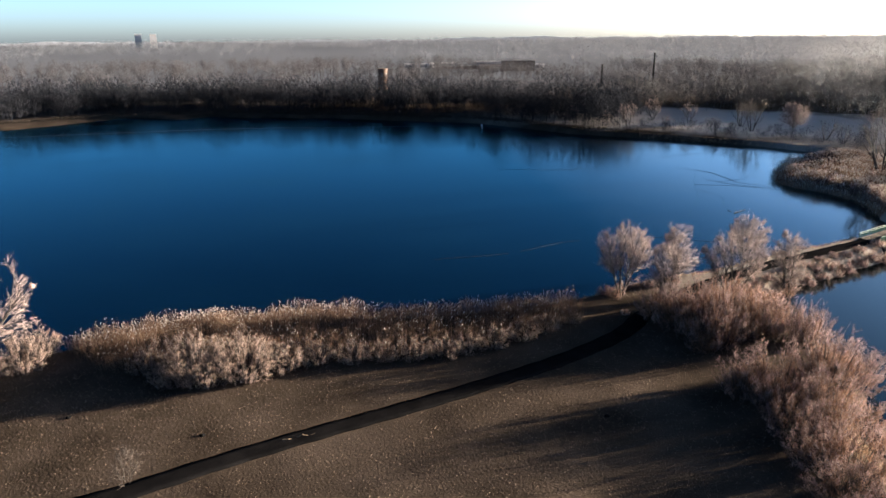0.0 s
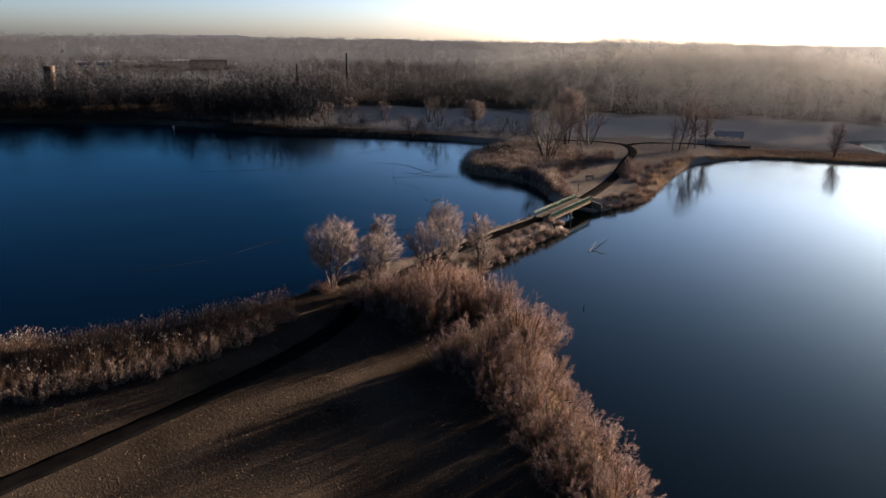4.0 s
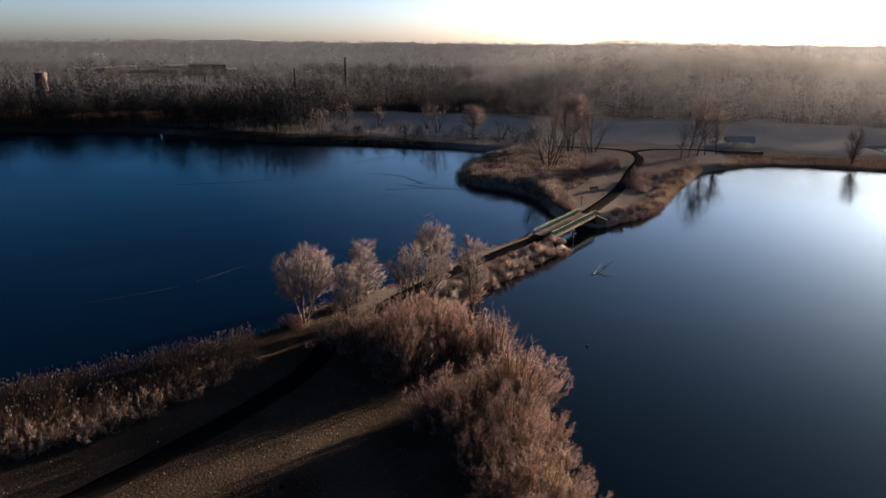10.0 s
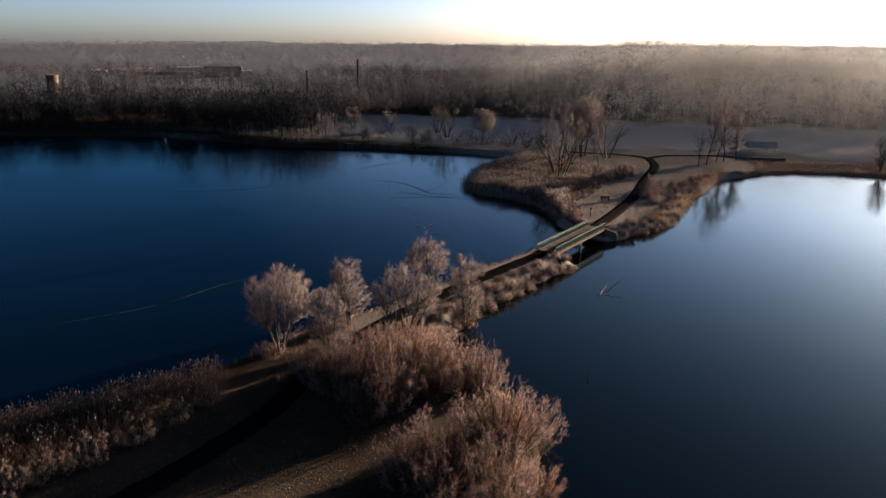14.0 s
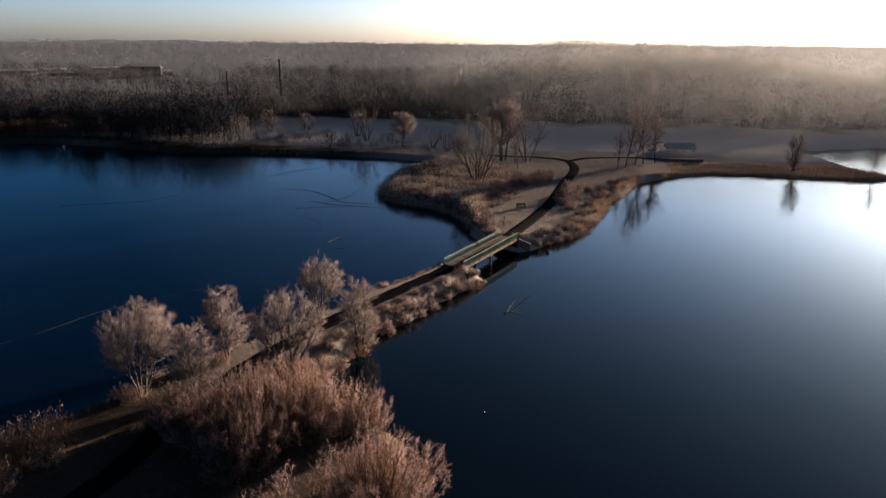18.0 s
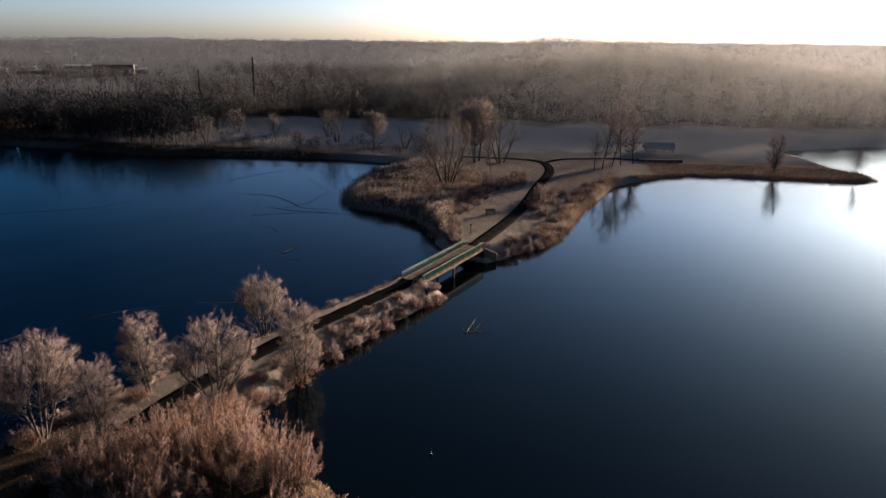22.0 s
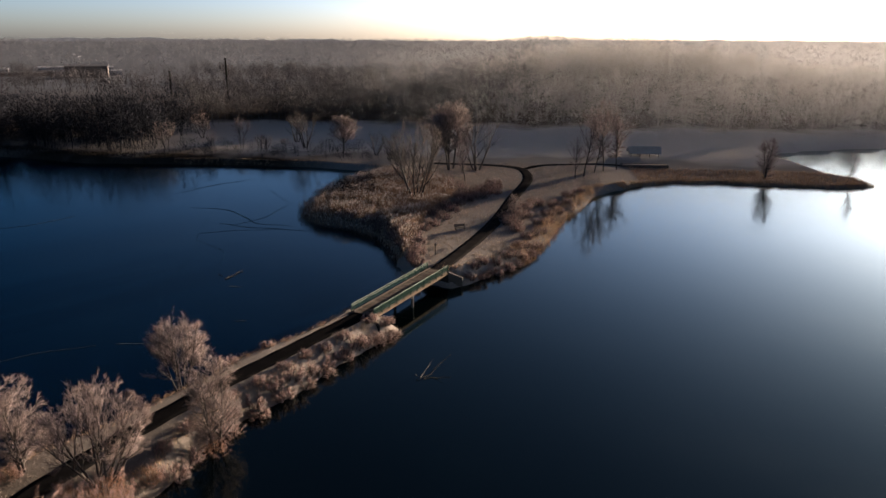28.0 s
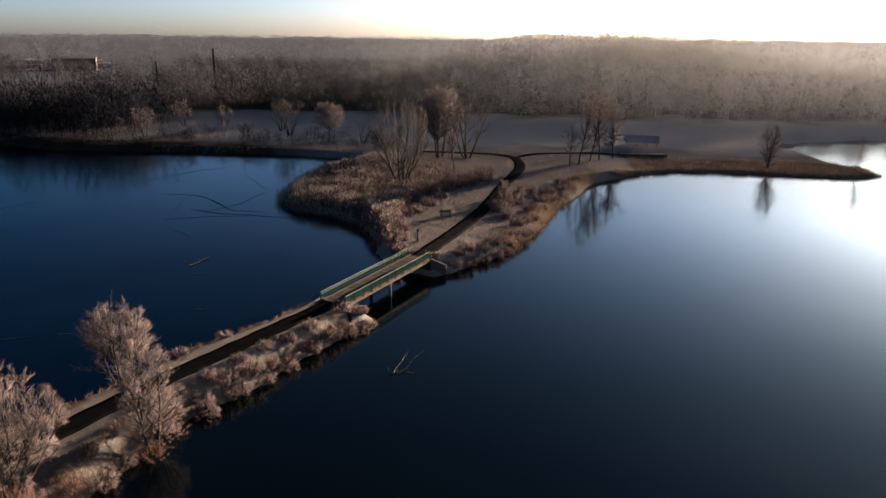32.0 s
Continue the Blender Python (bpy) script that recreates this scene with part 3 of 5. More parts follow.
def tree(name, label, seed, bark, twig_mat, category="tree", group="", **kw):
    stem, wood, fine = tree_parts(seed, **kw)
    ob = empty(name, Matrix(), label, category, group)
    trunk = link_part("trunk", mesh_np("trunk", *stem, bark, True), ob, "dark bark")
    link_part("branchwork", mesh_np("branchwork", *wood, bark, True), trunk, "dark forking boughs")
    link_part("crown", mesh_np("crown", *fine, twig_mat), ob, "fine frosted twigs")
    return ob


def shrub_parts(seed, radius, height, stems=46, boughs=9, twigs=11, twig_w=0.03, tips=0.55):
    """A willow thicket: a fan of stems out to a dome, each with side shoots; (wood, inner shoots, frosted tips)."""
    rng = np.random.default_rng(seed)
    a, q = rng.uniform(0, 6.28, stems), np.sqrt(rng.uniform(0, 1, stems))
    p = np.stack([np.cos(a) * q * radius * 0.5, np.sin(a) * q * radius * 0.5, np.full(stems, -0.3)], 1)
    d = unit(np.stack([np.cos(a) * q * 0.9, np.sin(a) * q * 0.9, np.ones(stems)], 1) + rng.normal(0, 0.12, (stems, 3)))
    centre, radii = np.array([0, 0, height * 0.3]), np.array([radius, radius, height * 0.7])
    length = to_shell(p + np.array([0, 0, 0.35]), d, centre, radii) * rng.uniform(0.76, 0.95, stems)
    rad = np.full(stems, 0.045)
    s0 = grow(rng, p, d, length, 5, 0.07, 0.02)
    wood = [tubes(s0, rad, rad * 0.2, 3)]
    p1, d1, l1, r1 = offshoots(rng, s0, length, rad, boughs, 0.7, 0.12, 0.32)
    s1 = grow(rng, p1, d1, l1, 4, 0.12, 0.08)
    wood.append(spikes(s1[:, 0], unit(s1[:, 3] - s1[:, 0]), np.linalg.norm(s1[:, 3] - s1[:, 0], axis=1), r1 * 1.1, rng))
    p2, d2, l2, _ = offshoots(rng, s1, np.maximum(l1, 0.5), r1, twigs, 0.85, 0.05, 0.40)
    d2 = unit(d2 + 0.35 * unit(p2 - np.array([0, 0, height * 0.2])))
    l2 = np.maximum(l2, 0.25) * rng.uniform(0.7, 1.4, len(l2))
    w2 = np.full(len(l2), twig_w) * rng.uniform(0.6, 1.4, len(l2))
    reach = np.sqrt((((p2 + d2 * l2[:, None] - centre) / radii) ** 2).sum(1)) + 0.12 * (p2[:, 2] / height) + rng.normal(0, 0.12, len(p2))
    out = reach > np.quantile(reach, 1 - tips)
    return joined(wood), spikes(p2[~out], d2[~out], l2[~out], w2[~out] * 1.7, rng), spikes(p2[out], d2[out], l2[out], w2[out] * 0.72, rng)


def shrub(name, label, seed, twig_mat, group="", category="shrub", inner=None, **kw):
    wood, low, tip = shrub_parts(seed, **kw)
    ob = empty(name, Matrix(), label, category, group)
    link_part("framework", mesh_np("framework", *wood, M_BARK, True), ob, "thin brown stems")
    link_part("inner_crown", mesh_np("inner_crown", *low, inner or M_SHRUB_RED), ob, "russet inner shoots")
    link_part("outer_crown", mesh_np("outer_crown", *tip, twig_mat), ob, "frost-covered outer shoots")
    return ob


def put_tree(ob, x, y, scale=1.0, turn=0.0, first=False, label="", tall=1.0):
    m = Matrix.Translation((x, y, ground_z(x, y) - 0.03)) @ Matrix.Rotation(radians(turn), 4, 'Z')
    if first:
        ob.matrix_world = m @ Matrix.Diagonal((scale, scale, scale * tall, 1))
        return ob
    keep = ob.scale.copy()
    ob.scale = (scale, scale, scale * tall)
    c = copy_thing(ob, m)
    ob.scale = keep
    if label:
        c["label"] = label
    return c


# ---- woods ----
def low_tree(seed, h, limbs, twigs, w, wide=0.34, low=0.22):
    """A bare tree for the woods beyond the lake: trunk, limbs and a rounded crown of fine shoots."""
    rng = np.random.default_rng(seed)
    s0 = grow(rng, np.zeros((1, 3)), np.array([[0, 0, 1.0]]), np.array([h * 0.7]), 4, 0.05, 0.0)
    out = [tubes(s0, np.array([h * 0.008]), np.array([h * 0.003]), 3)]
    n = limbs * twigs
    v = unit(rng.normal(0, 1, (n, 3)))
    centre = np.array([0, 0, h * (1 + low) / 2])
    radii = np.array([h * wide * rng.uniform(0.8, 1.1), h * wide * rng.uniform(0.8, 1.1), h * (1 - low) / 2])
    lump = 1 + 0.18 * np.sin(v[:, 0] * 5 + seed) * np.sin(v[:, 2] * 4 + seed * 2)
    p = centre + v * radii * (rng.uniform(0.15, 1, n) ** 0.5 * 0.85 * lump)[:, None]
    d = unit(v + np.array([0, 0, 0.3]) + rng.normal(0, 0.5, (n, 3)))
    out.append(spikes(p, d, h * rng.uniform(0.06, 0.15, n), np.full(n, w), rng))
    root = s0[0, rng.integers(1, 4, limbs)]
    pick = rng.integers(0, n, limbs)
    way = p[pick] - root
    out.append(spikes(root, unit(way), np.linalg.norm(way, axis=1), np.full(limbs, h * 0.010), rng))
    return joined(out)


def plant_many(name, templates, xs, ys, scales, material, rng, tall=None, sink=0.1):
    """One mesh of many trees."""
    zs = land(xs, ys) - sink
    which = rng.integers(0, len(templates), len(xs))
    turn = rng.uniform(0, 6.28, len(xs))
    tall = np.ones(len(xs)) if tall is None else tall
    pieces = []
    for k, (v, f) in enumerate(templates):
        m = which == k
        c, s = np.cos(turn[m])[:, None], np.sin(turn[m])[:, None]
        sc = scales[m][:, None]
        x = (v[None, :, 0] * c - v[None, :, 1] * s) * sc + xs[m][:, None]
        y = (v[None, :, 0] * s + v[None, :, 1] * c) * sc + ys[m][:, None]
        z = v[None, :, 2] * sc * tall[m][:, None] + zs[m][:, None]
        n = int(m.sum())
        pieces.append((np.stack([x, y, z], -1).reshape(-1, 3), (f[None] + (np.arange(n) * len(v))[:, None, None]).reshape(-1, 3)))
    return new(name, mesh_np(name, *joined(pieces), material))


def scatter(rng, n, x0, x1, y0, y1, keep):
    xs, ys = rng.uniform(x0, x1, n), rng.uniform(y0, y1, n)
    ok = keep(xs, ys)
    return xs[ok], ys[ok]


rng = np.random.default_rng(11)
WOOD = [low_tree(20 + k, 1.0, 8, 9, 0.014) for k in range(6)]
WOOD_DENSE = [low_tree(40 + k, 1.0, 9, 10, 0.0155, 0.40, 0.03) for k in range(5)]


def edge_wave(x):
    return 5 * np.sin(x / 17.0) + 4 * np.sin(x / 7.3 + 1)


# the dark strip of woodland along the far bank
xs, ys = scatter(rng, 11000, -460, -105, 90, 420, lambda x, y: (shore(x, y) > 13 + edge_wave(x)) & (shore(x, y) < 62) & (y > 80 - 0.4 * (x + 300)))
xs, ys = xs[:1250], ys[:1250]
wood = plant_many("bank_woodland", WOOD_DENSE, xs, ys, 8 + 10 * rng.uniform(0, 1, len(xs)) ** 2, M_WOOD_BANK, rng)
tagged(wood, "dense dark bare woodland along the far bank", "woodland", kind="stuff")
# browner, lighter woods behind it
xs, ys = scatter(rng, 2600, -900, -230, 120, 800, lambda x, y: (shore(x, y) > 60) & (shore(x, y) < 480) & (x < -0.72 * (y + 40) + 40))
x2, y2 = scatter(rng, 1100, -330, 20, 330, 620, lambda x, y: (shore(x, y) > 78) & (np.sin(x / 31.0) + np.sin(y / 23.0 + x / 60.0) > -0.7) & (np.hypot(x + 335, y - 600) > 70))
xs, ys = np.concatenate([xs[:800], x2[:620]]), np.concatenate([ys[:800], y2[:620]])
wood = plant_many("brown_woodland", WOOD, xs, ys, rng.uniform(11, 17, len(xs)), M_WOOD_BROWN, rng)
tagged(wood, "lightly frosted brown woods behind the bank, greyed for cool shade", "woodland", kind="stuff")
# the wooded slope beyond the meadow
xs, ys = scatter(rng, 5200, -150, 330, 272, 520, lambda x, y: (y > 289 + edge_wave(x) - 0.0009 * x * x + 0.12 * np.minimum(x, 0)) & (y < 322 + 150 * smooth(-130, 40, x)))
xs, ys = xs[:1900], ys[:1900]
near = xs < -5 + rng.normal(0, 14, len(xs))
wood = plant_many("meadow_woodland", WOOD_DENSE, xs[near], ys[near], 9 + 9 * rng.uniform(0, 1, near.sum()) ** 2, M_WOOD_HAZED, rng)
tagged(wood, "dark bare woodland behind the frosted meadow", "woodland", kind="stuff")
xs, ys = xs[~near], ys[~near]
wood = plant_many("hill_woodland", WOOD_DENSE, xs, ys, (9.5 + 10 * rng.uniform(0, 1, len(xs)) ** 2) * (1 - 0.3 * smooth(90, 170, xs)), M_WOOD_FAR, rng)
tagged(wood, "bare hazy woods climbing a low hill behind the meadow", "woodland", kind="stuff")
xs, ys = scatter(rng, 3600, -10, 330, 276, 470, lambda x, y: y > 286 + edge_wave(x) - 0.0009 * x * x)
under = [low_tree(70 + k, 1.0, 6, 7, 0.03, 0.55, 0.0) for k in range(3)]
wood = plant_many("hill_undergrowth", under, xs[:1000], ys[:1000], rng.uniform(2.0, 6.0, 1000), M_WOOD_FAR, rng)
tagged(wood, "undergrowth on the wooded hill, frosted and paled for haze", "undergrowth", kind="stuff")
# distance
DIST = [low_tree(60 + k, 1.0, 2, 11, 0.055, 0.5, 0.1) for k in range(4)]
r, a = rng.uniform(0.12, 1, 6500) ** 0.9 * 3400, rng.uniform(-1.22, 0.9, 6500)
xs, ys = r * np.sin(a), r * np.cos(a)
belt = (np.sin(xs / 210.0 + ys / 330.0) + np.sin(ys / 95.0 + xs / 700.0) + 1.8 * smooth(1200, 2300, r)) > 0.1
ok = belt & (r > 500) & (ys > 470) & ((r > 760) | (xs > -0.5 * ys)) & (np.hypot(xs + 335, ys - 600) > 120)
xs, ys, r = xs[ok], ys[ok], r[ok]
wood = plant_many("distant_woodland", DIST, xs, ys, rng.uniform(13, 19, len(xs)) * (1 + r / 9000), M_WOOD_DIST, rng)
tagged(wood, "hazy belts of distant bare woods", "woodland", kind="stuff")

M_HAZE = bpy.data.materials.new("hazy_distance")
M_HAZE.use_nodes = True
hz = M_HAZE.node_tree.nodes["Principled BSDF"]
hz.inputs["Base Color"].default_value = (0.06, 0.065, 0.075, 1)
hz.inputs["Roughness"].default_value = 1.0
hz.inputs["Emission Color"].default_value = (0.78, 0.76, 0.80, 1)
hz.inputs["Emission Strength"].default_value = 0.03
a = np.linspace(-1.5, 1.2, 240)
ridge = 20 + 4 * np.sin(a * 9) + 4 * np.sin(a * 23 + 1) + 3 * np.sin(a * 61) + 2 * np.sin(a * 140)
ring = [(4300 * np.sin(a), 4300 * np.cos(a), np.zeros(240)), (4330 * np.sin(a), 4330 * np.cos(a), ridge), (4700 * np.sin(a), 4700 * np.cos(a), ridge * 0.5)]
v = np.stack([np.stack(q, 1) for q in ring], 1).reshape(-1, 3)
i = np.arange(239)[:, None] * 3 + np.arange(2)[None]
tagged(new("backdrop", mesh_np("backdrop", v, np.stack([i, i + 3, i + 4, i + 1], -1).reshape(-1, 4), M_HAZE, True)), "hazy blue-grey ridge on the horizon", "backdrop", kind="structure")

# thin drifts of frozen mist, thickest towards the sun, hanging over the meadow and the woods
M_MIST = bpy.data.materials.new("frozen_mist")
M_MIST.use_nodes = True
mn, ml = M_MIST.node_tree.nodes, M_MIST.node_tree.links
m_dif, m_tra, m_mix = mn.new("ShaderNodeBsdfDiffuse"), mn.new("ShaderNodeBsdfTranslucent"), mn.new("ShaderNodeMixShader")
m_dif.inputs["Color"].default_value = m_tra.inputs["Color"].default_value = (0.34, 0.345, 0.35, 1)
m_mix.inputs[0].default_value = 0.6
ml.new(m_dif.outputs[0], m_mix.inputs[1])
ml.new(m_tra.outputs[0], m_mix.inputs[2])
ml.new(m_mix.outputs[0], mn["Material Output"].inputs["Surface"])


def mist(name, label, n, x0, x1, y0, y1, top, lean, seed):
    """Long hair-thin wisps, one triangle each."""
    rng = np.random.default_rng(seed)
    x = x0 + (x1 - x0) * rng.uniform(0, 1, n) ** lean
    y = rng.uniform(y0, y1, n) + 0.1 * np.abs(x)
    z = land(x, y) + 1.0 + top * rng.uniform(0, 1, n) ** 1.2
    p = np.stack([x, y, z], 1)
    d = unit(np.stack([rng.normal(0, 1, n), rng.normal(0, 1, n), rng.normal(0, 0.8, n)], 1))
    side = unit(np.cross(d, rng.normal(0, 1, (n, 3)))) * 0.002
    v = np.stack([p - side, p + side, p + d * rng.uniform(12, 24, n)[:, None]], 1).reshape(-1, 3)
    return tagged(new(name, mesh_np(name, v, np.arange(3 * n).reshape(-1, 3), M_MIST)), label, "mist", kind="stuff")


mist("meadow_mist", "thin pale morning mist over the frosted meadow", 140000, -60, 330, 204, 285, 20, 0.5, 301)
mist("woodland_mist", "thin pale morning mist drifting between bare trees", 450000, -80, 380, 285, 430, 27, 0.55, 302)
mist("distant_mist", "thin pale morning mist over distant woods", 40000, -500, 700, 480, 900, 30, 0.8, 303)

# ---- trees ----
FROST = "causeway trees"
BANK = "trees on the far bank"
t_full = tree("frosted_tree", "pale frosted tree with a full crown beside the path", 5, M_BARK, M_TWIG, group=FROST, height=9.4, width=7.6, stems=5, spread=0.5, limbs=21, boughs=11, twigs=13, twig_w=0.015, lo=0.28, stem_lean=0.22, open_angle=0.7, twig_len=0.7, low=0.2)
put_tree(t_full, -33.3, 40.3, 1.05, 130, True)
put_tree(t_full, -23, 66, 0.9, 300)
t_loose = tree("frosted_tree", "pale frosted tree with a loose narrow crown by the water", 6, M_BARK, M_TWIG, group=FROST, height=9.2, width=5.4, stems=3, spread=0.5, limbs=24, boughs=12, twigs=13, twig_w=0.015, lo=0.08, stem_lean=0.15, open_angle=0.85, twig_len=0.7, low=0.04)
put_tree(t_loose, -15.8, 57.5, 1.0, 0, True)
put_tree(t_loose, -27.2, 39.5, 0.92, 80)
put_tree(t_loose, 9.3, 141.5, 0.5, 20, label="small pale frosted tree beside the headland path")["group"] = ""
put_tree(t_loose, 73, 194, 1.15, 200, label="pale frosted tree standing on the spit")["group"] = ""
t_weep = tree("frosted_tree", "slender frosted birch with drooping twigs beside the path", 7, M_BARK, M_TWIG, group=FROST, height=8.8, width=4.8, stems=2, spread=0.3, limbs=36, boughs=12, twigs=13, twig_w=0.015, lo=0.1, stem_lean=0.08, open_angle=0.9, droop=0.14, twig_len=0.7, low=0.06)
put_tree(t_weep, -28.5, 49.5, 1.0, 0, True)
t_open = tree("frosted_tree", "open-branched frosted willow leaning over the path", 8, M_BARK, M_TWIG, group=FROST, height=8.6, width=7.8, stems=8, spread=0.8, limbs=13, boughs=10, twigs=13, twig_w=0.015, lo=0.3, stem_lean=0.5, open_angle=0.65, twig_len=0.7, low=0.18)
put_tree(t_open, -21, 48.5, 1.05, 0, True)
t_round = tree("frosted_tree", "small round-crowned tree white with frost on the bank", 3, M_BARK, M_TWIG, group=BANK, height=8.6, width=7.8, limbs=80, boughs=16, twigs=10, twig_w=0.034, lo=0.3, open_angle=0.95, low=0.24, trunk_r=0.17, fill=(0.86, 1.0))
put_tree(t_round, -43.3, 214, 1.3, 0, True)
t_big = tree("frosted_tree", "tall frosted willow with a broad pale crown", 13, M_BARK, M_TWIG, height=16, width=13.0, stems=4, spread=1.2, limbs=40, boughs=18, twigs=10, twig_w=0.034, lo=0.3, stem_lean=0.2, open_angle=0.75, low=0.25, twig_len=0.7)
put_tree(t_big, -8.5, 193, 1.25, 0, True, tall=0.88)
t_bare = tree("bare_tree", "dark bare tree with several stems on the headland", 9, M_BARK, M_TWIG_DARK, height=12, width=10.5, stems=6, spread=1.2, limbs=13, boughs=10, twigs=11, twig_w=0.02, lo=0.2, stem_lean=0.36, open_angle=0.65, trunk_r=0.22, low=0.1, twig_len=0.7)
put_tree(t_bare, -12.2, 154.5, 1.3, 0, True, tall=1.15)
t_lean = tree("bare_tree", "dark bare tree with wide-spread boughs beside the path", 15, M_BARK, M_TWIG_DARK, height=12, width=11, stems=4, spread=0.8, limbs=8, boughs=9, twigs=9, twig_w=0.024, lo=0.25, stem_lean=0.5, open_angle=0.65, trunk_r=0.26, low=0.1, twig_len=0.7)
put_tree(t_lean, -1.5, 192, 1.25, 200, True)
t_slim = tree("bare_tree", "slim lightly frosted tree on the shore", 17, M_BARK, M_TWIG, group="slim trees on the shore", height=13, width=6.0, stem_lean=0.04, limbs=34, boughs=9, twigs=9, twig_w=0.022, lo=0.22, trunk_r=0.14, twig_len=0.7)
put_tree(t_slim, 24, 184, 0.9, 0, True)
for x, y, s, r in [(26.3, 187, 1.05, 50), (29.5, 193, 0.95, 110), (32, 195, 1.1, 200), (-5, 189, 0.85, 20), (-14, 196, 0.8, 160), (-3.2, 176, 0.7, 250), (93, 193, 0.6, 30)]:
    put_tree(t_slim, x, y, s * (1.4 if x > 20 and x < 40 else 1.2), r)
t_pine = tree("frosted_conifer", "tall frosted conifer with layered drooping boughs", 18, M_BARK, M_TWIG, category="conifer", height=14.5, width=6.5, limbs=70, boughs=12, twigs=10, twig_w=0.05, lo=0.25, open_angle=1.3, droop=0.1, trunk_r=0.16, low=0.3)
put_tree(t_pine, 36, 199.5, 1.3, 0, True, tall=0.92)
t_scrub = tree("frosted_tree", "frosted spreading tree on the far bank", 19, M_BARK, M_TWIG, group=BANK, height=9.5, width=8.5, stems=3, spread=0.6, limbs=16, boughs=9, twigs=9, twig_w=0.026, lo=0.2, stem_lean=0.3)
put_tree(t_scrub, -101, 217, 0.95, 0, True)
for x, y, s, r in [(-99, 239, 1.0, 60), (-69, 219, 0.55, 120), (-72, 222, 0.5, 30), (-78, 221, 0.45, 210), (-112, 222, 0.6, 80), (-128, 226, 0.7, 260), (-84, 236, 0.9, 100), (-88, 222, 0.5, 10), (-64, 221, 0.4, 80)]:
    put_tree(t_scrub, x, y, s * 0.95, r)
for x, y, s, r in [(-58, 224, 0.9, 0), (-33, 213, 0.55, 90), (-135, 229, 0.95, 140), (-64, 234, 0.8, 200), (-27, 207, 0.5, 230)]:
    c = put_tree(t_lean, x, y, s * 1.15, r, label="dark bare tree on the far bank")
    c["group"] = BANK

# ---- shrubs ----
WILLOWS = "willow thicket on the shore"
s_pink = shrub("willow_shrub", "dense frosted pink-brown willow thicket on the shore", 21, M_SHRUB, WILLOWS, radius=4.6, height=6.0, stems=62, boughs=15, twigs=12, twig_w=0.021, tips=0.7)
s_pink2 = shrub("willow_shrub", "rounded frosted willow thicket on the shore", 22, M_SHRUB, WILLOWS, radius=5.0, height=5.6, stems=62, boughs=15, twigs=12, twig_w=0.021, tips=0.7)
s_red = shrub("willow_shrub", "russet willow thicket with frosted tips on the shore", 23, M_SHRUB, WILLOWS, radius=4.4, height=6.2, stems=62, boughs=15, twigs=12, twig_w=0.021, tips=0.52)
put_tree(s_pink, -6.6, 27.0, 1.08, 0, True, tall=1.15)
put_tree(s_pink2, -10.2, 22.6, 0.98, 0, True, tall=1.1)
put_tree(s_red, -18, 37.5, 1.08, 0, True, tall=1.25)
# (which, x, y, size, stretch): the junction with the path, the wide dome, then the belt along the water
for k, x, y, s, t in [(0, -21, 36.6, 0.95, 1.35), (0, -26, 34.6, 0.7, 1.3), (2, -16.8, 41, 0.75, 1.25), (0, -23.2, 33.2, 0.8, 1.3), (2, -19.8, 32.2, 0.9, 1.25), (2, -14.2, 38.6, 0.85, 1.2), (1, -24, 37, 0.66, 1.3), (2, -15, 35.6, 0.88, 1.35), (0, -18, 31, 0.8, 1.3), (1, -21.5, 40, 0.62, 1.0),
                      (1, -4.4, 30.0, 0.84, 1.1), (0, -12.8, 20.6, 0.74, 1.15), (0, -6.8, 29.4, 0.7, 1.15), (0, -9.8, 37.4, 0.58, 1.75), (2, -19, 28.4, 0.5, 0.9), (1, -12, 37.2, 0.7, 1.55),
                      (0, -5.4, 20.6, 0.74, 1.3), (1, -9.2, 19.6, 0.78, 1.05), (1, -4.2, 16.6, 0.68, 1.15), (0, -7.6, 15.6, 0.66, 1.0), (0, -1.2, 19.4, 0.34, 1.5), (2, -2.8, 23.2, 0.55, 1.2),
                      (1, -2.4, 12.4, 0.8, 1.05), (0, -5.0, 11.4, 0.66, 1.0), (0, 0.2, 9.4, 0.66, 1.05), (1, -2.6, 7.2, 0.62, 1.0), (0, 1.6, 5.2, 0.8, 1.05), (1, -0.4, 3.0, 0.7, 1.0), (1, 3.4, 2.2, 0.62, 1.1),
                      (0, 3.0, -2.2, 0.85, 1.05), (1, 1.4, -5.0, 0.66, 1.0), (1, 5.2, -8.2, 0.86, 1.0), (0, 8.2, -14.2, 0.9, 1.05),
                      (2, -18, 43, 0.65, 1.0), (2, -19.6, 46.8, 0.5, 1.0), (0, -22.5, 46.5, 0.36, 1.0), (2, -15.5, 56.5, 0.36, 1.0), (0, -16.5, 59, 0.3, 1.0), (2, -18.3, 50.5, 0.34, 1.0), (0, -29, 48.5, 0.3, 1.0), (1, -33.5, 39, 0.36, 1.0), (0, -26, 38.5, 0.34, 1.0), (2, -24.5, 40.5, 0.36, 1.0), (0, -21, 42.5, 0.5, 1.0)]:
    put_tree((s_pink, s_pink2, s_red)[k], x, y, s, 71 * k + 37 * x, tall=t)
s_low = shrub("frosted_bush", "low frosted bush on the causeway bank", 31, M_TWIG, "bushes along the banks", "bush", inner=M_SHRUB, radius=1.5, height=1.5, stems=36, boughs=7, twigs=7, twig_w=0.021)
put_tree(s_low, -6.5, 81.3, 1.0, 0, True)
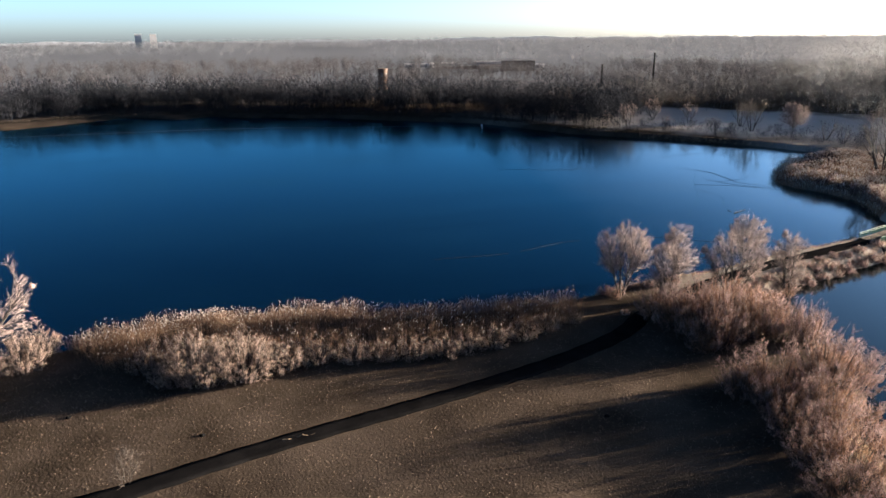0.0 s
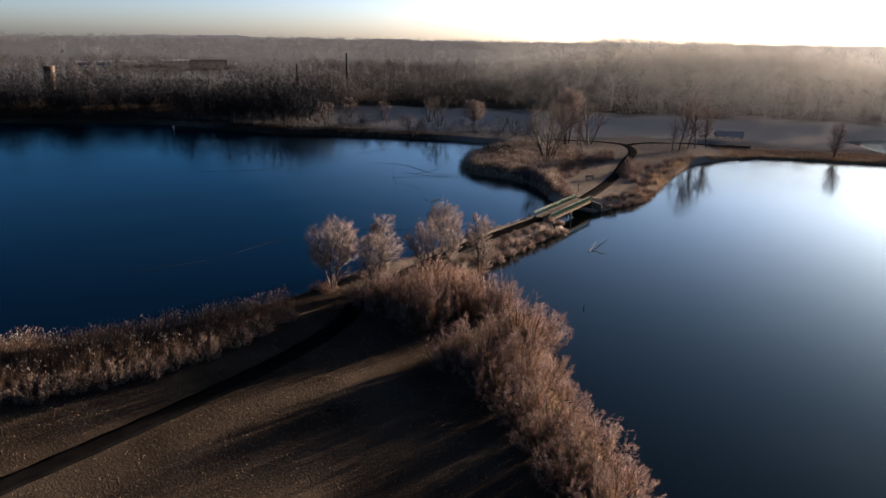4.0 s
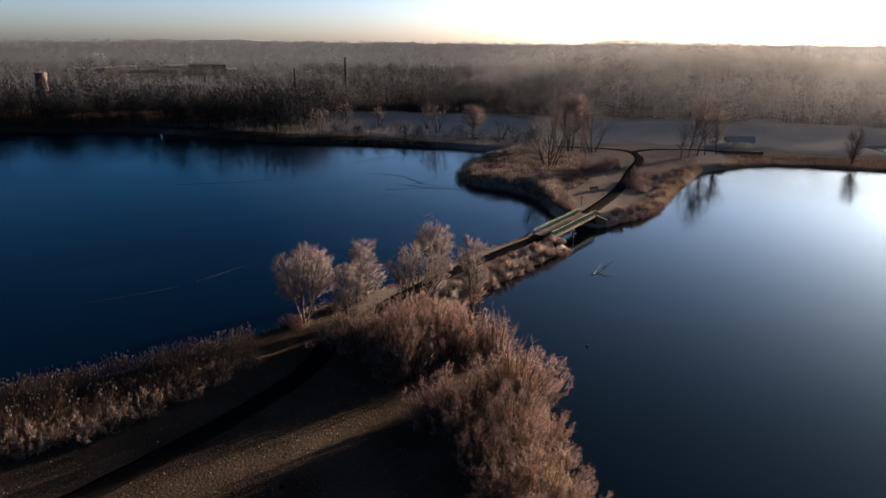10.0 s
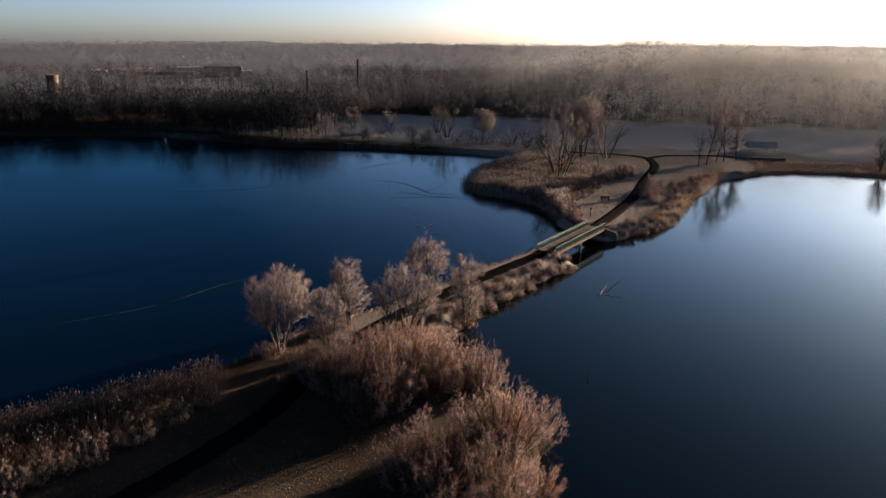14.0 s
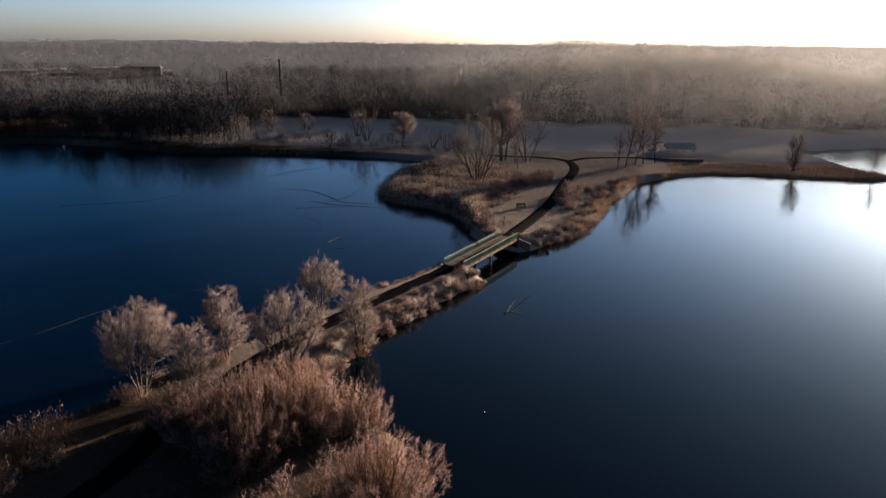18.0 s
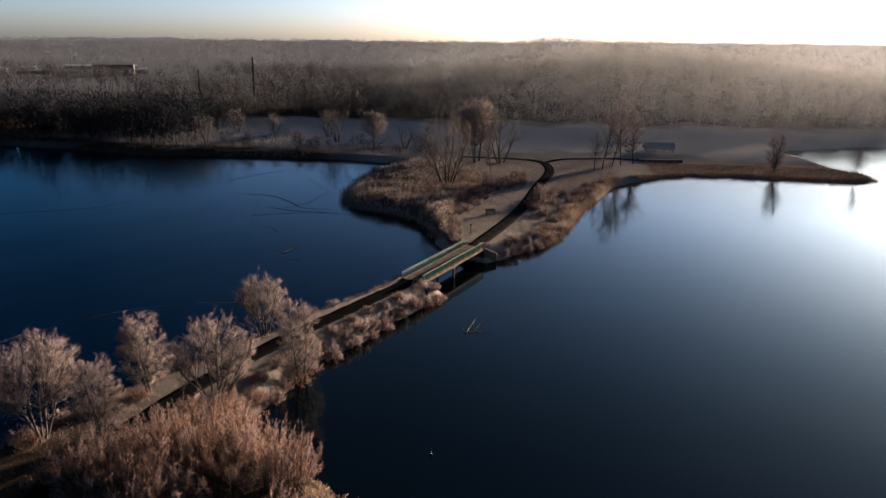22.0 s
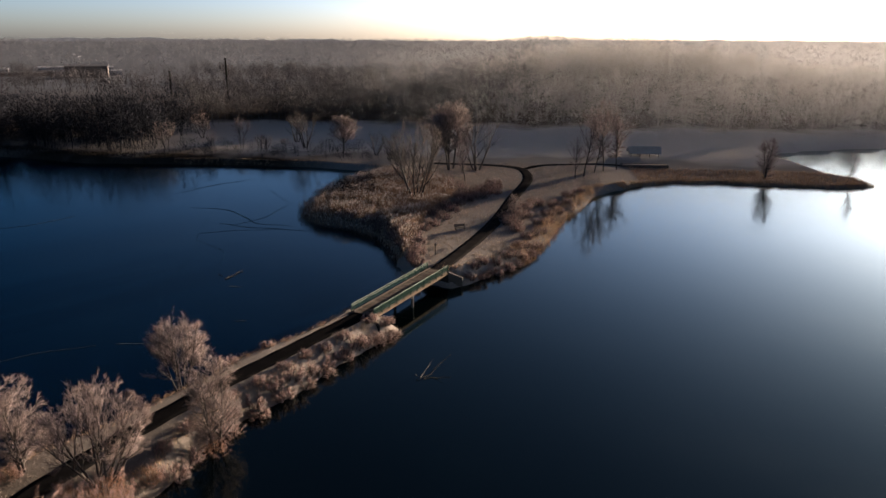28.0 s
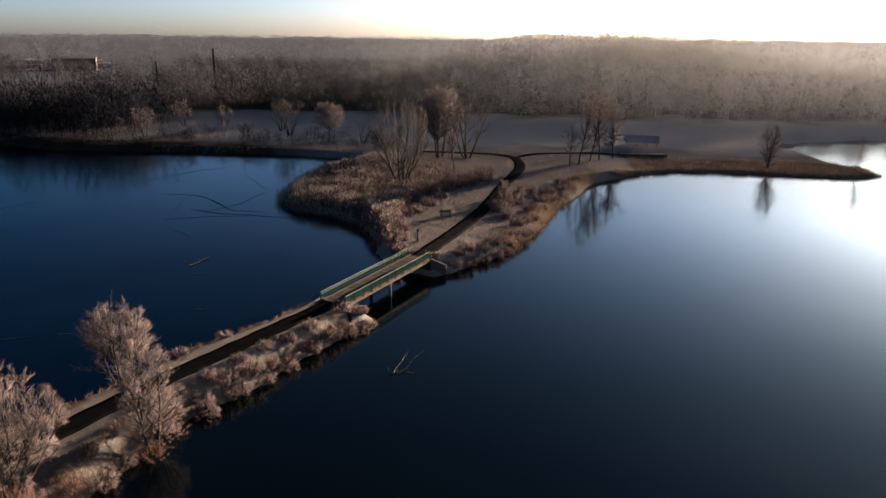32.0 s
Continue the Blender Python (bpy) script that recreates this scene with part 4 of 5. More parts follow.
for k, (x, y, s) in enumerate([(4, 107.6, 0.7), (6.2, 109, 0.7), (7, 111.2, 0.85), (8.8, 112.4, 0.7), (9.6, 115.6, 0.8), (10.8, 116.8, 0.7), (11.6, 121, 0.85), (13, 123.4, 0.7), (13.2, 128, 0.9), (14.6, 131, 0.8), (14.4, 136, 1.0), (16.4, 139, 0.8), (16.2, 144, 1.1), (18.2, 147, 0.9), (17.6, 152, 1.2), (20.4, 155, 1.0), (21, 161, 1.2), (23.6, 166, 1.1), (-5.6, 84.3, 0.75), (-5.8, 82.2, 0.8), (-7.2, 79.6, 0.85), (-9.2, 78, 0.7), (-8.4, 76.6, 0.8), (-10.6, 75, 0.7), (-9.8, 72.2, 0.85), (-12, 72.6, 0.65), (-11, 69.6, 0.85), (-13.4, 69.6, 0.6), (-12.6, 66.6, 0.9), (-14.9, 66, 0.65), (-13.9, 62.8, 0.9), (-16.5, 63, 0.6), (-15.2, 59.5, 0.9), (-17, 55, 0.9), (-17.2, 52.2, 1.0), (-18.4, 57.5, 0.7), (-18.8, 54, 0.7), (-8, 78.5, 1.1), (-9, 76, 0.9), (-10.2, 73.6, 1.05), (-11.4, 71.3, 0.9), (-12.4, 69, 1.0), (-13.6, 66.6, 0.85), (-14.8, 63.8, 1.0), (-16, 61, 0.8), (-7, 83.2, 0.8),
                               (-13, 84.6, 0.6), (-13.5, 81.6, 0.7), (-14.4, 79.6, 0.65), (-15.3, 77.6, 0.5), (-17.0, 74.6, 0.65), (-19.4, 69.8, 0.65), (-25.5, 61.5, 0.8), (-27.5, 58, 0.7),
                               (3.4, 105.3, 0.8), (5.4, 107.3, 0.8), (7.4, 109.4, 0.9), (9.0, 111.6, 0.9), (10.4, 113.8, 0.9), (11.6, 116.8, 0.9), (12.7, 120, 1.0), (13.6, 124.5, 1.0),
                               (-15.4, 130.2, 1.2), (-18.6, 132.8, 1.1), (-22.6, 135.6, 1.2), (-12, 125, 1.1),
                               (-5.5, 132, 1.2), (-4.2, 138, 1.2), (-3.2, 144, 1.3), (-2.4, 150, 1.3), (-1.2, 154.5, 1.4), (-6.5, 141, 1.3), (-5, 147, 1.4), (2.4, 165, 1.5), (4.6, 168, 1.3), (-7, 128.5, 1.1),
                               (-5.0, 83.2, 0.85), (-5.1, 85.0, 0.6), (-5.9, 80.8, 0.85), (-4.4, 83.4, 0.8), (-4.6, 82.2, 0.75), (-4.2, 84.4, 0.6),
                               (-4.6, 107, 1.0), (-6.2, 111, 1.1), (-8.3, 117, 1.3), (-10.2, 122, 1.4), (-11.8, 126, 1.4), (-6.2, 119, 1.1), (-8, 124, 1.2), (-15, 130.5, 1.3), (-4.9, 112.5, 0.8), (9, 139, 1.7), (8.9, 136, 1.3), (10.2, 130, 1.2), (1.4, 158, 1.7), (4.2, 162.5, 1.5),
                               (-6, 114, 1.2), (-7.5, 120, 1.3), (-9.5, 127, 1.5), (-13, 131, 1.6), (-17, 134, 1.5), (-22, 137, 1.4), (-5.5, 109, 0.9), (-13.5, 138, 1.5),
                               (5, 109.5, 0.8), (8.5, 114, 0.9), (10.5, 119, 0.9), (12, 125, 1.0), (9.3, 134, 1.4), (10.3, 141, 1.7), (11, 147, 1.9), (13.5, 152, 1.5), (-34, 43.5, 0.8), (-35, 40, 0.9), (-31, 45.5, 0.7), (-2, 158, 1.6),
                               (0.5, 163, 1.6), (3, 168, 1.5), (4, 172, 1.5), (-4, 166, 1.8), (-7, 172, 1.9), (-30, 34, 0.5)]):
    put_tree(s_low, x, y, s * 1.15, 53 * k, label="frosted bush on the bank beside the path" if y < 108 else "frosted brown bush on the headland bank")
s_mini = shrub("willow_shrub", "frosted pink-brown scrub in front of the reeds", 27, M_SCRUB, "scrub before the reeds", inner=M_SCRUB, radius=2.6, height=3.4, stems=56, boughs=11, twigs=10, twig_w=0.016)
put_tree(s_mini, -59.5, -7, 1.65, 0, True)
# pinkish frosted scrub in front of the reeds
for k, (x, y, s) in enumerate([(-56.5, -4, 1.5), (-63, -5.5, 1.45), (-54.5, -0.8, 1.2), (-58.6, -2.5, 1.5), (-61, -9.2, 1.0), (-66.5, -7, 1.05), (-52.5, 2.5, 0.9), (-49.5, 5, 0.9), (-47, 7, 0.8), (-44.5, 9.2, 0.9), (-42, 11.5, 0.9), (-40.2, 14, 0.85), (-38.7, 17, 0.9), (-37.2, 20.5, 0.85),
                               (-36, 24, 0.8), (-34.8, 28, 0.7), (-65.5, -9, 0.9), (-54, 2.8, 0.9), (-58.5, -7.5, 1.0)]):
    put_tree(s_mini, x, y, s, 47 * k)


# ---- reeds ----
def reeds(name, label, outline, n, h0, h1, seed, plume=0.2, reach=6, stalk_mat=None, lean=0.12, width=0.035, tuft=1.0):
    rng = np.random.default_rng(seed)
    o = np.array(outline)
    xs, ys = rng.uniform(o[:, 0].min(), o[:, 0].max(), n * 3), rng.uniform(o[:, 1].min(), o[:, 1].max(), n * 3)
    d, ins = poly_dist(xs, ys, outline)
    ok = ins | ((d < 0.8) & (rng.uniform(0, 1, len(d)) < 0.3))
    xs, ys = xs[ok][:n], ys[ok][:n]
    n = len(xs)
    patch = 0.5 + 0.5 * wavy(xs, ys, 2.1)
    h = (h0 + (h1 - h0) * patch) * rng.uniform(0.7, 1.1, n) * (0.86 + 0.2 * wavy(xs + 3, ys, 0.9))
    p = np.stack([xs, ys, np.maximum(land(xs, ys), -0.4) - 0.1], 1)
    way = unit(np.stack([rng.normal(0.05, lean, n), rng.normal(-0.03, lean, n), np.ones(n)], 1))
    ob = empty(name, Matrix(), label, "reeds", kind="stuff")
    leaf_p = p + way * (h * rng.uniform(0.2, 0.7, n))[:, None]
    leaf_d = unit(way + rng.normal(0, 0.45, (n, 3)))
    blades = joined([spikes(p, way, h, np.full(n, width), rng), spikes(leaf_p, leaf_d, h * 0.35, np.full(n, width * 1.2), rng)])
    link_part("stalks", mesh_np("stalks", *blades, stalk_mat or M_REED), ob, "dry tan stalks")
    if plume:
        pick = rng.uniform(0, 1, n) < plume * (0.35 + 1.3 * smooth(reach, 1, shore(xs, ys)))
        tip = p[pick] + way[pick] * (h[pick] * 0.9)[:, None]
        dirn = unit(way[pick] + rng.normal(0.1, 0.3, (len(tip), 3)))
        ln = rng.uniform(0.13, 0.27, len(tip)) * tuft
        up = spikes(tip, dirn, ln, np.full(len(tip), 0.065 * tuft), rng)
        dn = spikes(tip, -dirn, ln * 0.4, np.full(len(tip), 0.065 * tuft), rng)
        link_part("plumes", mesh_np("plumes", *joined([up, dn]), M_PLUME), ob, "frost-white feathery plumes")
    return ob


reeds("reed_bed", "tan reed bed with frost-white plumes along the shore", [(-70, -12), (-60, -5), (-52, 4), (-44, 10), (-39, 18), (-34, 29), (-37.2, 34.2), (-42.3, 30), (-47, 24.8), (-56.5, 17.6), (-65.5, 11.8), (-74, 5.4), (-78, 0), (-79.5, -10)], 15000, 2.2, 3.3, 1, width=0.03)
reeds("reed_bed", "tan reed bed with pale plumes on the headland", [(-33.8, 140), (-36.2, 150), (-36.2, 160), (-33.6, 173.4), (-27, 185), (-14, 184), (-8, 174), (-4, 162), (-6, 150), (-8.5, 137), (-8, 124), (-7.6, 113), (-9.6, 113), (-11.8, 120), (-15.5, 126.8), (-21.8, 131.8), (-28.8, 135)], 17000, 1.8, 3.0, 2, plume=0.24, reach=40, width=0.045, stalk_mat=M_REED_PALE, tuft=2.0)
reeds("sedge_fringe", "orange-brown dry sedge along the headland shore", [(9, 116), (13, 128), (17.5, 148), (25, 171), (30, 176), (28, 172), (21, 149), (16, 129), (12, 115)], 7000, 0.7, 1.7, 3, plume=0, width=0.05, lean=0.3, stalk_mat=M_SEDGE)


# ---- footbridge ----
def bridge():
    length = (BR_B - BR_A).length
    ang = math.atan2(-(BR_B - BR_A).x, (BR_B - BR_A).y)
    deck_z = 2.3
    ob = empty("footbridge", Matrix.Translation((BR_A.x, BR_A.y, deck_z)) @ Matrix.Rotation(ang, 4, 'Z'), "timber-decked footbridge with green railings over the channel", "bridge")
    half = 1.7
    for sx in (-1, 1):
        bm = bmesh.new()
        box(bm, sx * (half - 0.12) - 0.14, -0.2, -0.50, sx * (half - 0.12) + 0.14, length + 0.2, -0.13, 0.02)
        part("girder", bm, M_BEAM, ob, "pale weathered timber edge beam")
        bm = bmesh.new()
        box(bm, sx * (half - 0.35) - 0.09, 0, 0.02, sx * (half - 0.35) + 0.07, length, 0.12, 0.015)
        part("kerb", bm, M_DECK, ob)
        rail = bm = bmesh.new()
        box(bm, sx * half - 0.028, 0, 0.90, sx * half + 0.028, length, 0.94, 0.008)
        top = part("handrail", bm, M_RAIL, ob, "pale green handrail")
        bm = bmesh.new()
        box(bm, sx * half - 0.025, 0, 0.14, sx * half + 0.025, length, 0.18)
        part("lower_rail", bm, M_GREEN, ob)
        bm = bmesh.new()
        box(bm, sx * (half - 0.07) - 0.018, 0, 0.69, sx * (half - 0.07) + 0.018, length, 0.72, 0.006)
        part("inner_rail", bm, M_RAIL, ob, "pale green inner rail")
        bm = bmesh.new()
        box(bm, -0.045, -0.045, -0.3, 0.045, 0.045, 0.90, 0.008)
        post = part("post", bm, M_GREEN, ob)
        post.location = (sx * half, 0.05, 0)
        n_post = 12
        for k in range(1, n_post):
            q = new("post", post.data)
            q.parent, q.location = ob, (sx * half, 0.05 + (length - 0.1) * k / (n_post - 1), 0)
        bm = bmesh.new()
        box(bm, -0.012, -0.027, 0.17, 0.012, 0.027, 0.90)
        bar = part("baluster", bm, M_GREEN, ob)
        bar.location = (sx * half, 0.2, 0)
        for k in range(1, 145):
            q = new("baluster", bar.data)
            q.parent, q.location = ob, (sx * half, 0.2 + (length - 0.4) * k / 145, 0)
    bm = bmesh.new()
    box(bm, -half + 0.05, 0, -0.12, half - 0.05, 0.185, 0.02, 0.008)
    plank = part("plank", bm, M_DECK, ob)
    n = int(length / 0.2)
    for k in range(1, n):
        q = new("plank", plank.data)
        q.parent, q.location = ob, (0, k * length / n, 0)
    for y in (length * 0.5,):
        bm = bmesh.new()
        box(bm, -half + 0.1, y - 0.22, -0.87, half - 0.1, y + 0.22, -0.62, 0.02)
        cap = part("pier_cap", bm, M_CONCRETE, ob)
        for sx in (-1, 1):
            bm = bmesh.new()
            bmesh.ops.create_cone(bm, cap_ends=True, segments=14, radius1=0.2, radius2=0.2, depth=3.2, matrix=Matrix.Translation((sx * 1.4, y, -2.57)))
            part("pile", bm, M_CONCRETE, cap, "pale concrete pile")
    for y0, sy in ((0, -1), (length, 1)):
        bm = bmesh.new()
        box(bm, -half - 0.1, min(y0, y0 + sy * 0.7), -4.2, half + 0.1, max(y0, y0 + sy * 0.7), -0.13, 0.03)
        abut = part("abutment", bm, M_CONC_DARK, ob)
        for sx in (-1, 1):
            bm = bmesh.new()
            vs = [bm.verts.new((sx * (half + 0.05), y0, z)) for z in (-4.2, -0.15)] + [bm.verts.new((sx * (half + (1.3 if sy < 0 else 2.0)), y0 + sy * 0.7, z)) for z in (-0.9, -4.2)]
            f = bm.faces.new(vs)
            r = bmesh.ops.extrude_face_region(bm, geom=[f])
            bmesh.ops.translate(bm, verts=[v for v in r["geom"] if isinstance(v, bmesh.types.BMVert)], vec=(0, sy * 0.35, 0))
            bmesh.ops.recalc_face_normals(bm, faces=bm.faces)
            # near walls get the concrete darkened for shade, far walls the plain grey
            part("wing_wall", bm, M_CONC_DARK if sy < 0 else M_CONCRETE, abut, "wing wall toned dark as in shade" if sy < 0 else "grey concrete wing wall")
    return ob


bridge()


# ---- bank vegetation and grass ----
def blades(name, label, category, xs, ys, h0, h1, width, material, seed, lean=0.4, per=1, sink=0.03):
    """One mesh of many tufts of grass or sedge."""
    rng = np.random.default_rng(seed)
    xs, ys = np.repeat(xs, per) + rng.normal(0, 0.12, len(xs) * per), np.repeat(ys, per) + rng.normal(0, 0.12, len(xs) * per)
    n = len(xs)
    p = np.stack([xs, ys, land(xs, ys) - sink], 1)
    d = unit(np.stack([rng.normal(0, lean, n), rng.normal(0, lean, n), np.ones(n)], 1))
    h = rng.uniform(h0, h1, n)
    return tagged(new(name, mesh_np(name, *spikes(p, d, h, np.full(n, width) * rng.uniform(0.6, 1.4, n), rng), material)), label, category, kind="stuff")


rng = np.random.default_rng(5)


def off_path(x, y, gap=1.6):
    return (poly_dist(x, y, WAY, False)[0] > gap) & (poly_dist(x, y, SIDE_WAY, False)[0] > gap)


xs, ys = scatter(rng, 42000, -85, 0, -45, 45, lambda x, y: (shore(x, y) > 1.5) & off_path(x, y) & (y > -2.2 * (x + 85) - 60))
blades("field_grass", "short frosted brown grass tufts on the field", "grass", xs, ys, 0.05, 0.16, 0.07, M_TUFT, 6, 0.9, 2)
xs, ys = scatter(rng, 60000, -40, 40, 40, 205, lambda x, y: (shore(x, y) > 0.2) & off_path(x, y, 1.45) & (shore(x, y) < 14))
blades("bank_grass", "frosted tussock grass on the causeway and headland", "grass", xs[:22000], ys[:22000], 0.08, 0.30, 0.05, M_TUFT_PALE, 7, 0.6, 2)
# much darker brown than the other sedge
M_SEDGE_DARK = mat("dark_bank_sedge", (0.012, 0.011, 0.010), (0.035, 0.029, 0.024), 0.2, 3.0, 1.0, 0.0, 0.1, spec=0.0, per="island")
xs, ys = scatter(rng, 40000, -24, 30, 104, 204, lambda x, y: (shore(x, y) > 1.0) & off_path(x, y, 1.5))
blades("headland_grass", "tan frosted grass tufts on the headland", "grass", xs[:12000], ys[:12000], 0.12, 0.42, 0.08, M_TUFT_TAN, 17, 0.7, 3)
xs, ys = scatter(rng, 160000, -90, 105, -30, 208, lambda x, y: np.abs(shore(x, y) - 0.9) < 1.1)
blades("shore_sedge", "brown dry sedge fringing the shores", "sedge", xs[:12000], ys[:12000], 0.2, 0.75, 0.035, M_SEDGE, 8, 0.5, 5)
xs, ys = scatter(rng, 60000, -340, -90, 90, 235, lambda x, y: np.abs(shore(x, y) - 4.0) < 4.5)
blades("far_sedge", "brown sedge and low scrub fringing the far bank", "sedge", xs[:5000], ys[:5000], 0.6, 1.7, 0.12, M_SEDGE_DARK, 9, 0.5, 2)
xs, ys = scatter(rng, 9000, -330, -20, 150, 262, lambda x, y: (shore(x, y) > 4) & (shore(x, y) < 22))
SCRUB = [low_tree(80 + k, 1.0, 8, 8, 0.022, 0.5, 0.0) for k in range(4)]
wood = plant_many("far_bank_scrub", SCRUB, xs[:620], ys[:620], rng.uniform(1.6, 5.0, 620), M_WOOD_BANK, rng)
tagged(wood, "dark bare scrub along the far bank", "scrub", kind="stuff")
xs, ys = scatter(rng, 4000, 40, 100, 187, 205, lambda x, y: shore(x, y) > 1)
blades("spit_sedge", "pale frosted sedge on the spit", "sedge", xs[:3500], ys[:3500], 0.3, 1.1, 0.09, M_SEDGE, 10, 0.4, 2)

xs, ys = scatter(rng, 9000, 30, 102, 178, 200, lambda x, y: np.abs(shore(x, y) - 0.5) < 0.9)
blades("spit_fringe", "pale tan sedge overhanging the edge of the spit", "sedge", xs[:3000], ys[:3000], 0.5, 1.5, 0.06, M_SEDGE, 14, 0.45, 5)

# ---- ice on the frozen lake ----
def streak(name, label, pts, width, seed, material, z=0.015, ragged=0.35):
    """A ragged flat plate of ice or open water along a run of points."""
    rng = np.random.default_rng(seed)
    c = spline(pts, 0.6)
    c = c + np.stack([0.5 * wavy(c[:, 0], c[:, 1], 2.3), 0.5 * wavy(c[:, 1] + 9, c[:, 0], 1.9)], 1) * min(1.0, width * 2)
    t = unit(np.gradient(c, axis=0))
    nrm = np.stack([t[:, 1], -t[:, 0]], 1)
    taper = 0.25 + 0.75 * np.sin(np.linspace(0, np.pi, len(c))) ** 0.6
    edge = [np.convolve(np.pad(rng.uniform(ragged, 1.2, len(c)), 2, mode="edge"), np.ones(5) / 5, "valid") for _ in range(2)]
    a, b = c + nrm * (width * 0.5 * taper * edge[0])[:, None], c - nrm * (width * 0.5 * taper * edge[1])[:, None]
    v = np.concatenate([np.column_stack([q, np.full(len(c), h)]) for q, h in ((a, z), (b, z), (a, -0.03), (b, -0.03))])
    n = len(c)
    i = np.arange(n - 1)
    quad = [np.stack([p0 + i, p1 + i, p1 + i + 1, p0 + i + 1], 1) for p0, p1 in ((n, 0), (2 * n, 3 * n), (0, 2 * n), (3 * n, n))]
    return tagged(new(name, mesh_np(name, v, np.concatenate(quad), material)), label, "ice")


M_LEAD = lake_mat("dark_lead_water", (0.0002, 0.0016, 0.0040), (0.0003, 0.0022, 0.0055), 0.06, 0.12, 0.03, 0.2, 1.225, (0.40, 0.68, 0.76))
ICE = "thin pale ridge of ice on the frozen lake"
for k, (pts, w) in enumerate([([(-66, 43), (-60, 50), (-57.5, 53)], 0.26), ([(-56.5, 55), (-54, 62), (-51, 66.5)], 0.2), ([(-49, 69.5), (-44, 74), (-39, 76.6)], 0.18), ([(-37, 77.2), (-33, 78), (-28.5, 80)], 0.18),
                              ([(-49, 127), (-42, 130), (-35.3, 131.2)], 0.14), ([(-31.6, 98.6), (-29.5, 98.9)], 0.3), ([(-26, 86), (-24, 86.3)], 0.2), ([(-100, 120), (-86, 127), (-80, 136)], 0.16)]):
    tagged(streak("ice_ridge", ICE, pts, w, 90 + k, M_ICE_EDGE, 0.028), group="ice ridges")
LEADS = "dark crack of open water in the lake ice"
for k, (pts, w) in enumerate([([(-58.3, 160), (-50, 130), (-44, 112.7), (-41.4, 98), (-37.3, 88.6)], 0.16), ([(-60, 147), (-50, 145), (-41.5, 136), (-33.4, 134)], 0.6), ([(-48, 134), (-40, 132.4), (-27, 131)], 0.5),
                              ([(-40.4, 151.4), (-41.4, 140), (-45, 133)], 0.3), ([(-52, 171), (-45, 160), (-39, 152)], 0.22), ([(-47, 122), (-40, 116), (-37, 108)], 0.18), ([(-70, 160), (-65, 170), (-58, 181)], 0.5)]):
    tagged(streak("ice_lead", LEADS, pts, w, 130 + k, M_LEAD, 0.010 + 0.004 * (k % 4), 0.2), group="leads in the ice")
for k, pts in enumerate([[(-292, 78), (-240, 139), (-200, 169), (-159, 200), (-146, 203)]]):
    streak("ice_shelf", "pale shelf of ice along the far bank", pts, 2.2, 120 + k, M_ICE_EDGE)


# ---- driftwood ----
def stick(bm, p0, p1, r0, r1, sides=6, bend=0.1, seed=0):
    rng = np.random.default_rng(seed)
    k = 6
    u = np.linspace(0, 1, k)[:, None]
    run = np.array(p0)[None] * (1 - u) + np.array(p1)[None] * u + rng.normal(0, bend, (k, 3)) * np.sin(u * np.pi)
    v, f = tubes(run[None], np.array([r0]), np.array([r1]), sides)
    vs = [bm.verts.new(q) for q in v]
    for q in f:
        bm.faces.new([vs[j] for j in q])


def driftwood(x, y, runs, label):
    ob = empty("driftwood", Matrix.Translation((x, y, 0)), label, "driftwood")
    for k, (p0, p1, r0, r1) in enumerate(runs):
        bm = bmesh.new()
        stick(bm, p0, p1, r0, r1, seed=k)
        part("branch", bm, M_DARKWOOD, ob)
    return ob


driftwood(1.0, 73.2, [((-0.6, -1.2, -0.3), (2.6, 3.0, 1.4), 0.10, 0.03), ((-0.5, -0.8, -0.2), (0.6, 2.6, 0.9), 0.07, 0.02), ((0.9, 0.9, 0.5), (2.0, 0.9, 1.1), 0.04, 0.015), ((-0.4, -1.0, -0.2), (-0.9, -0.3, 0.5), 0.05, 0.02)],
          "dark branched driftwood standing out of still water")
driftwood(-33.0, 104, [((-0.6, -2.0, 0.05), (0.6, 2.0, 0.16), 0.10, 0.05), ((-1.5, -0.8, 0.0), (-2.6, 0.1, 0.12), 0.05, 0.02)], "pale frosted branch lying on the lake ice")
driftwood(0.2, 45, [((0, 0, -0.5), (0.05, 0.1, 0.55), 0.07, 0.06)], "short dark stake in open water")


def marker_post(x, y):
    """A white marker at the ice edge."""
    ob = empty("marker_post", pose(x, y, -0.2), "white marker post standing at the far ice edge", "post")
    bm = bmesh.new()
    box(bm, -0.14, -0.14, 0, 0.14, 0.14, 1.9, 0.03)
    part("post", bm, M_WHITE, ob)
    bm = bmesh.new()
    box(bm, -0.45, -0.05, 1.1, 0.45, 0.05, 1.9, 0.02)
    bmesh.ops.translate(bm, verts=bm.verts, vec=(0, -0.2, 0))
    part("board", bm, M_WHITE, ob, "small white board")
    return ob


marker_post(-151, 193)


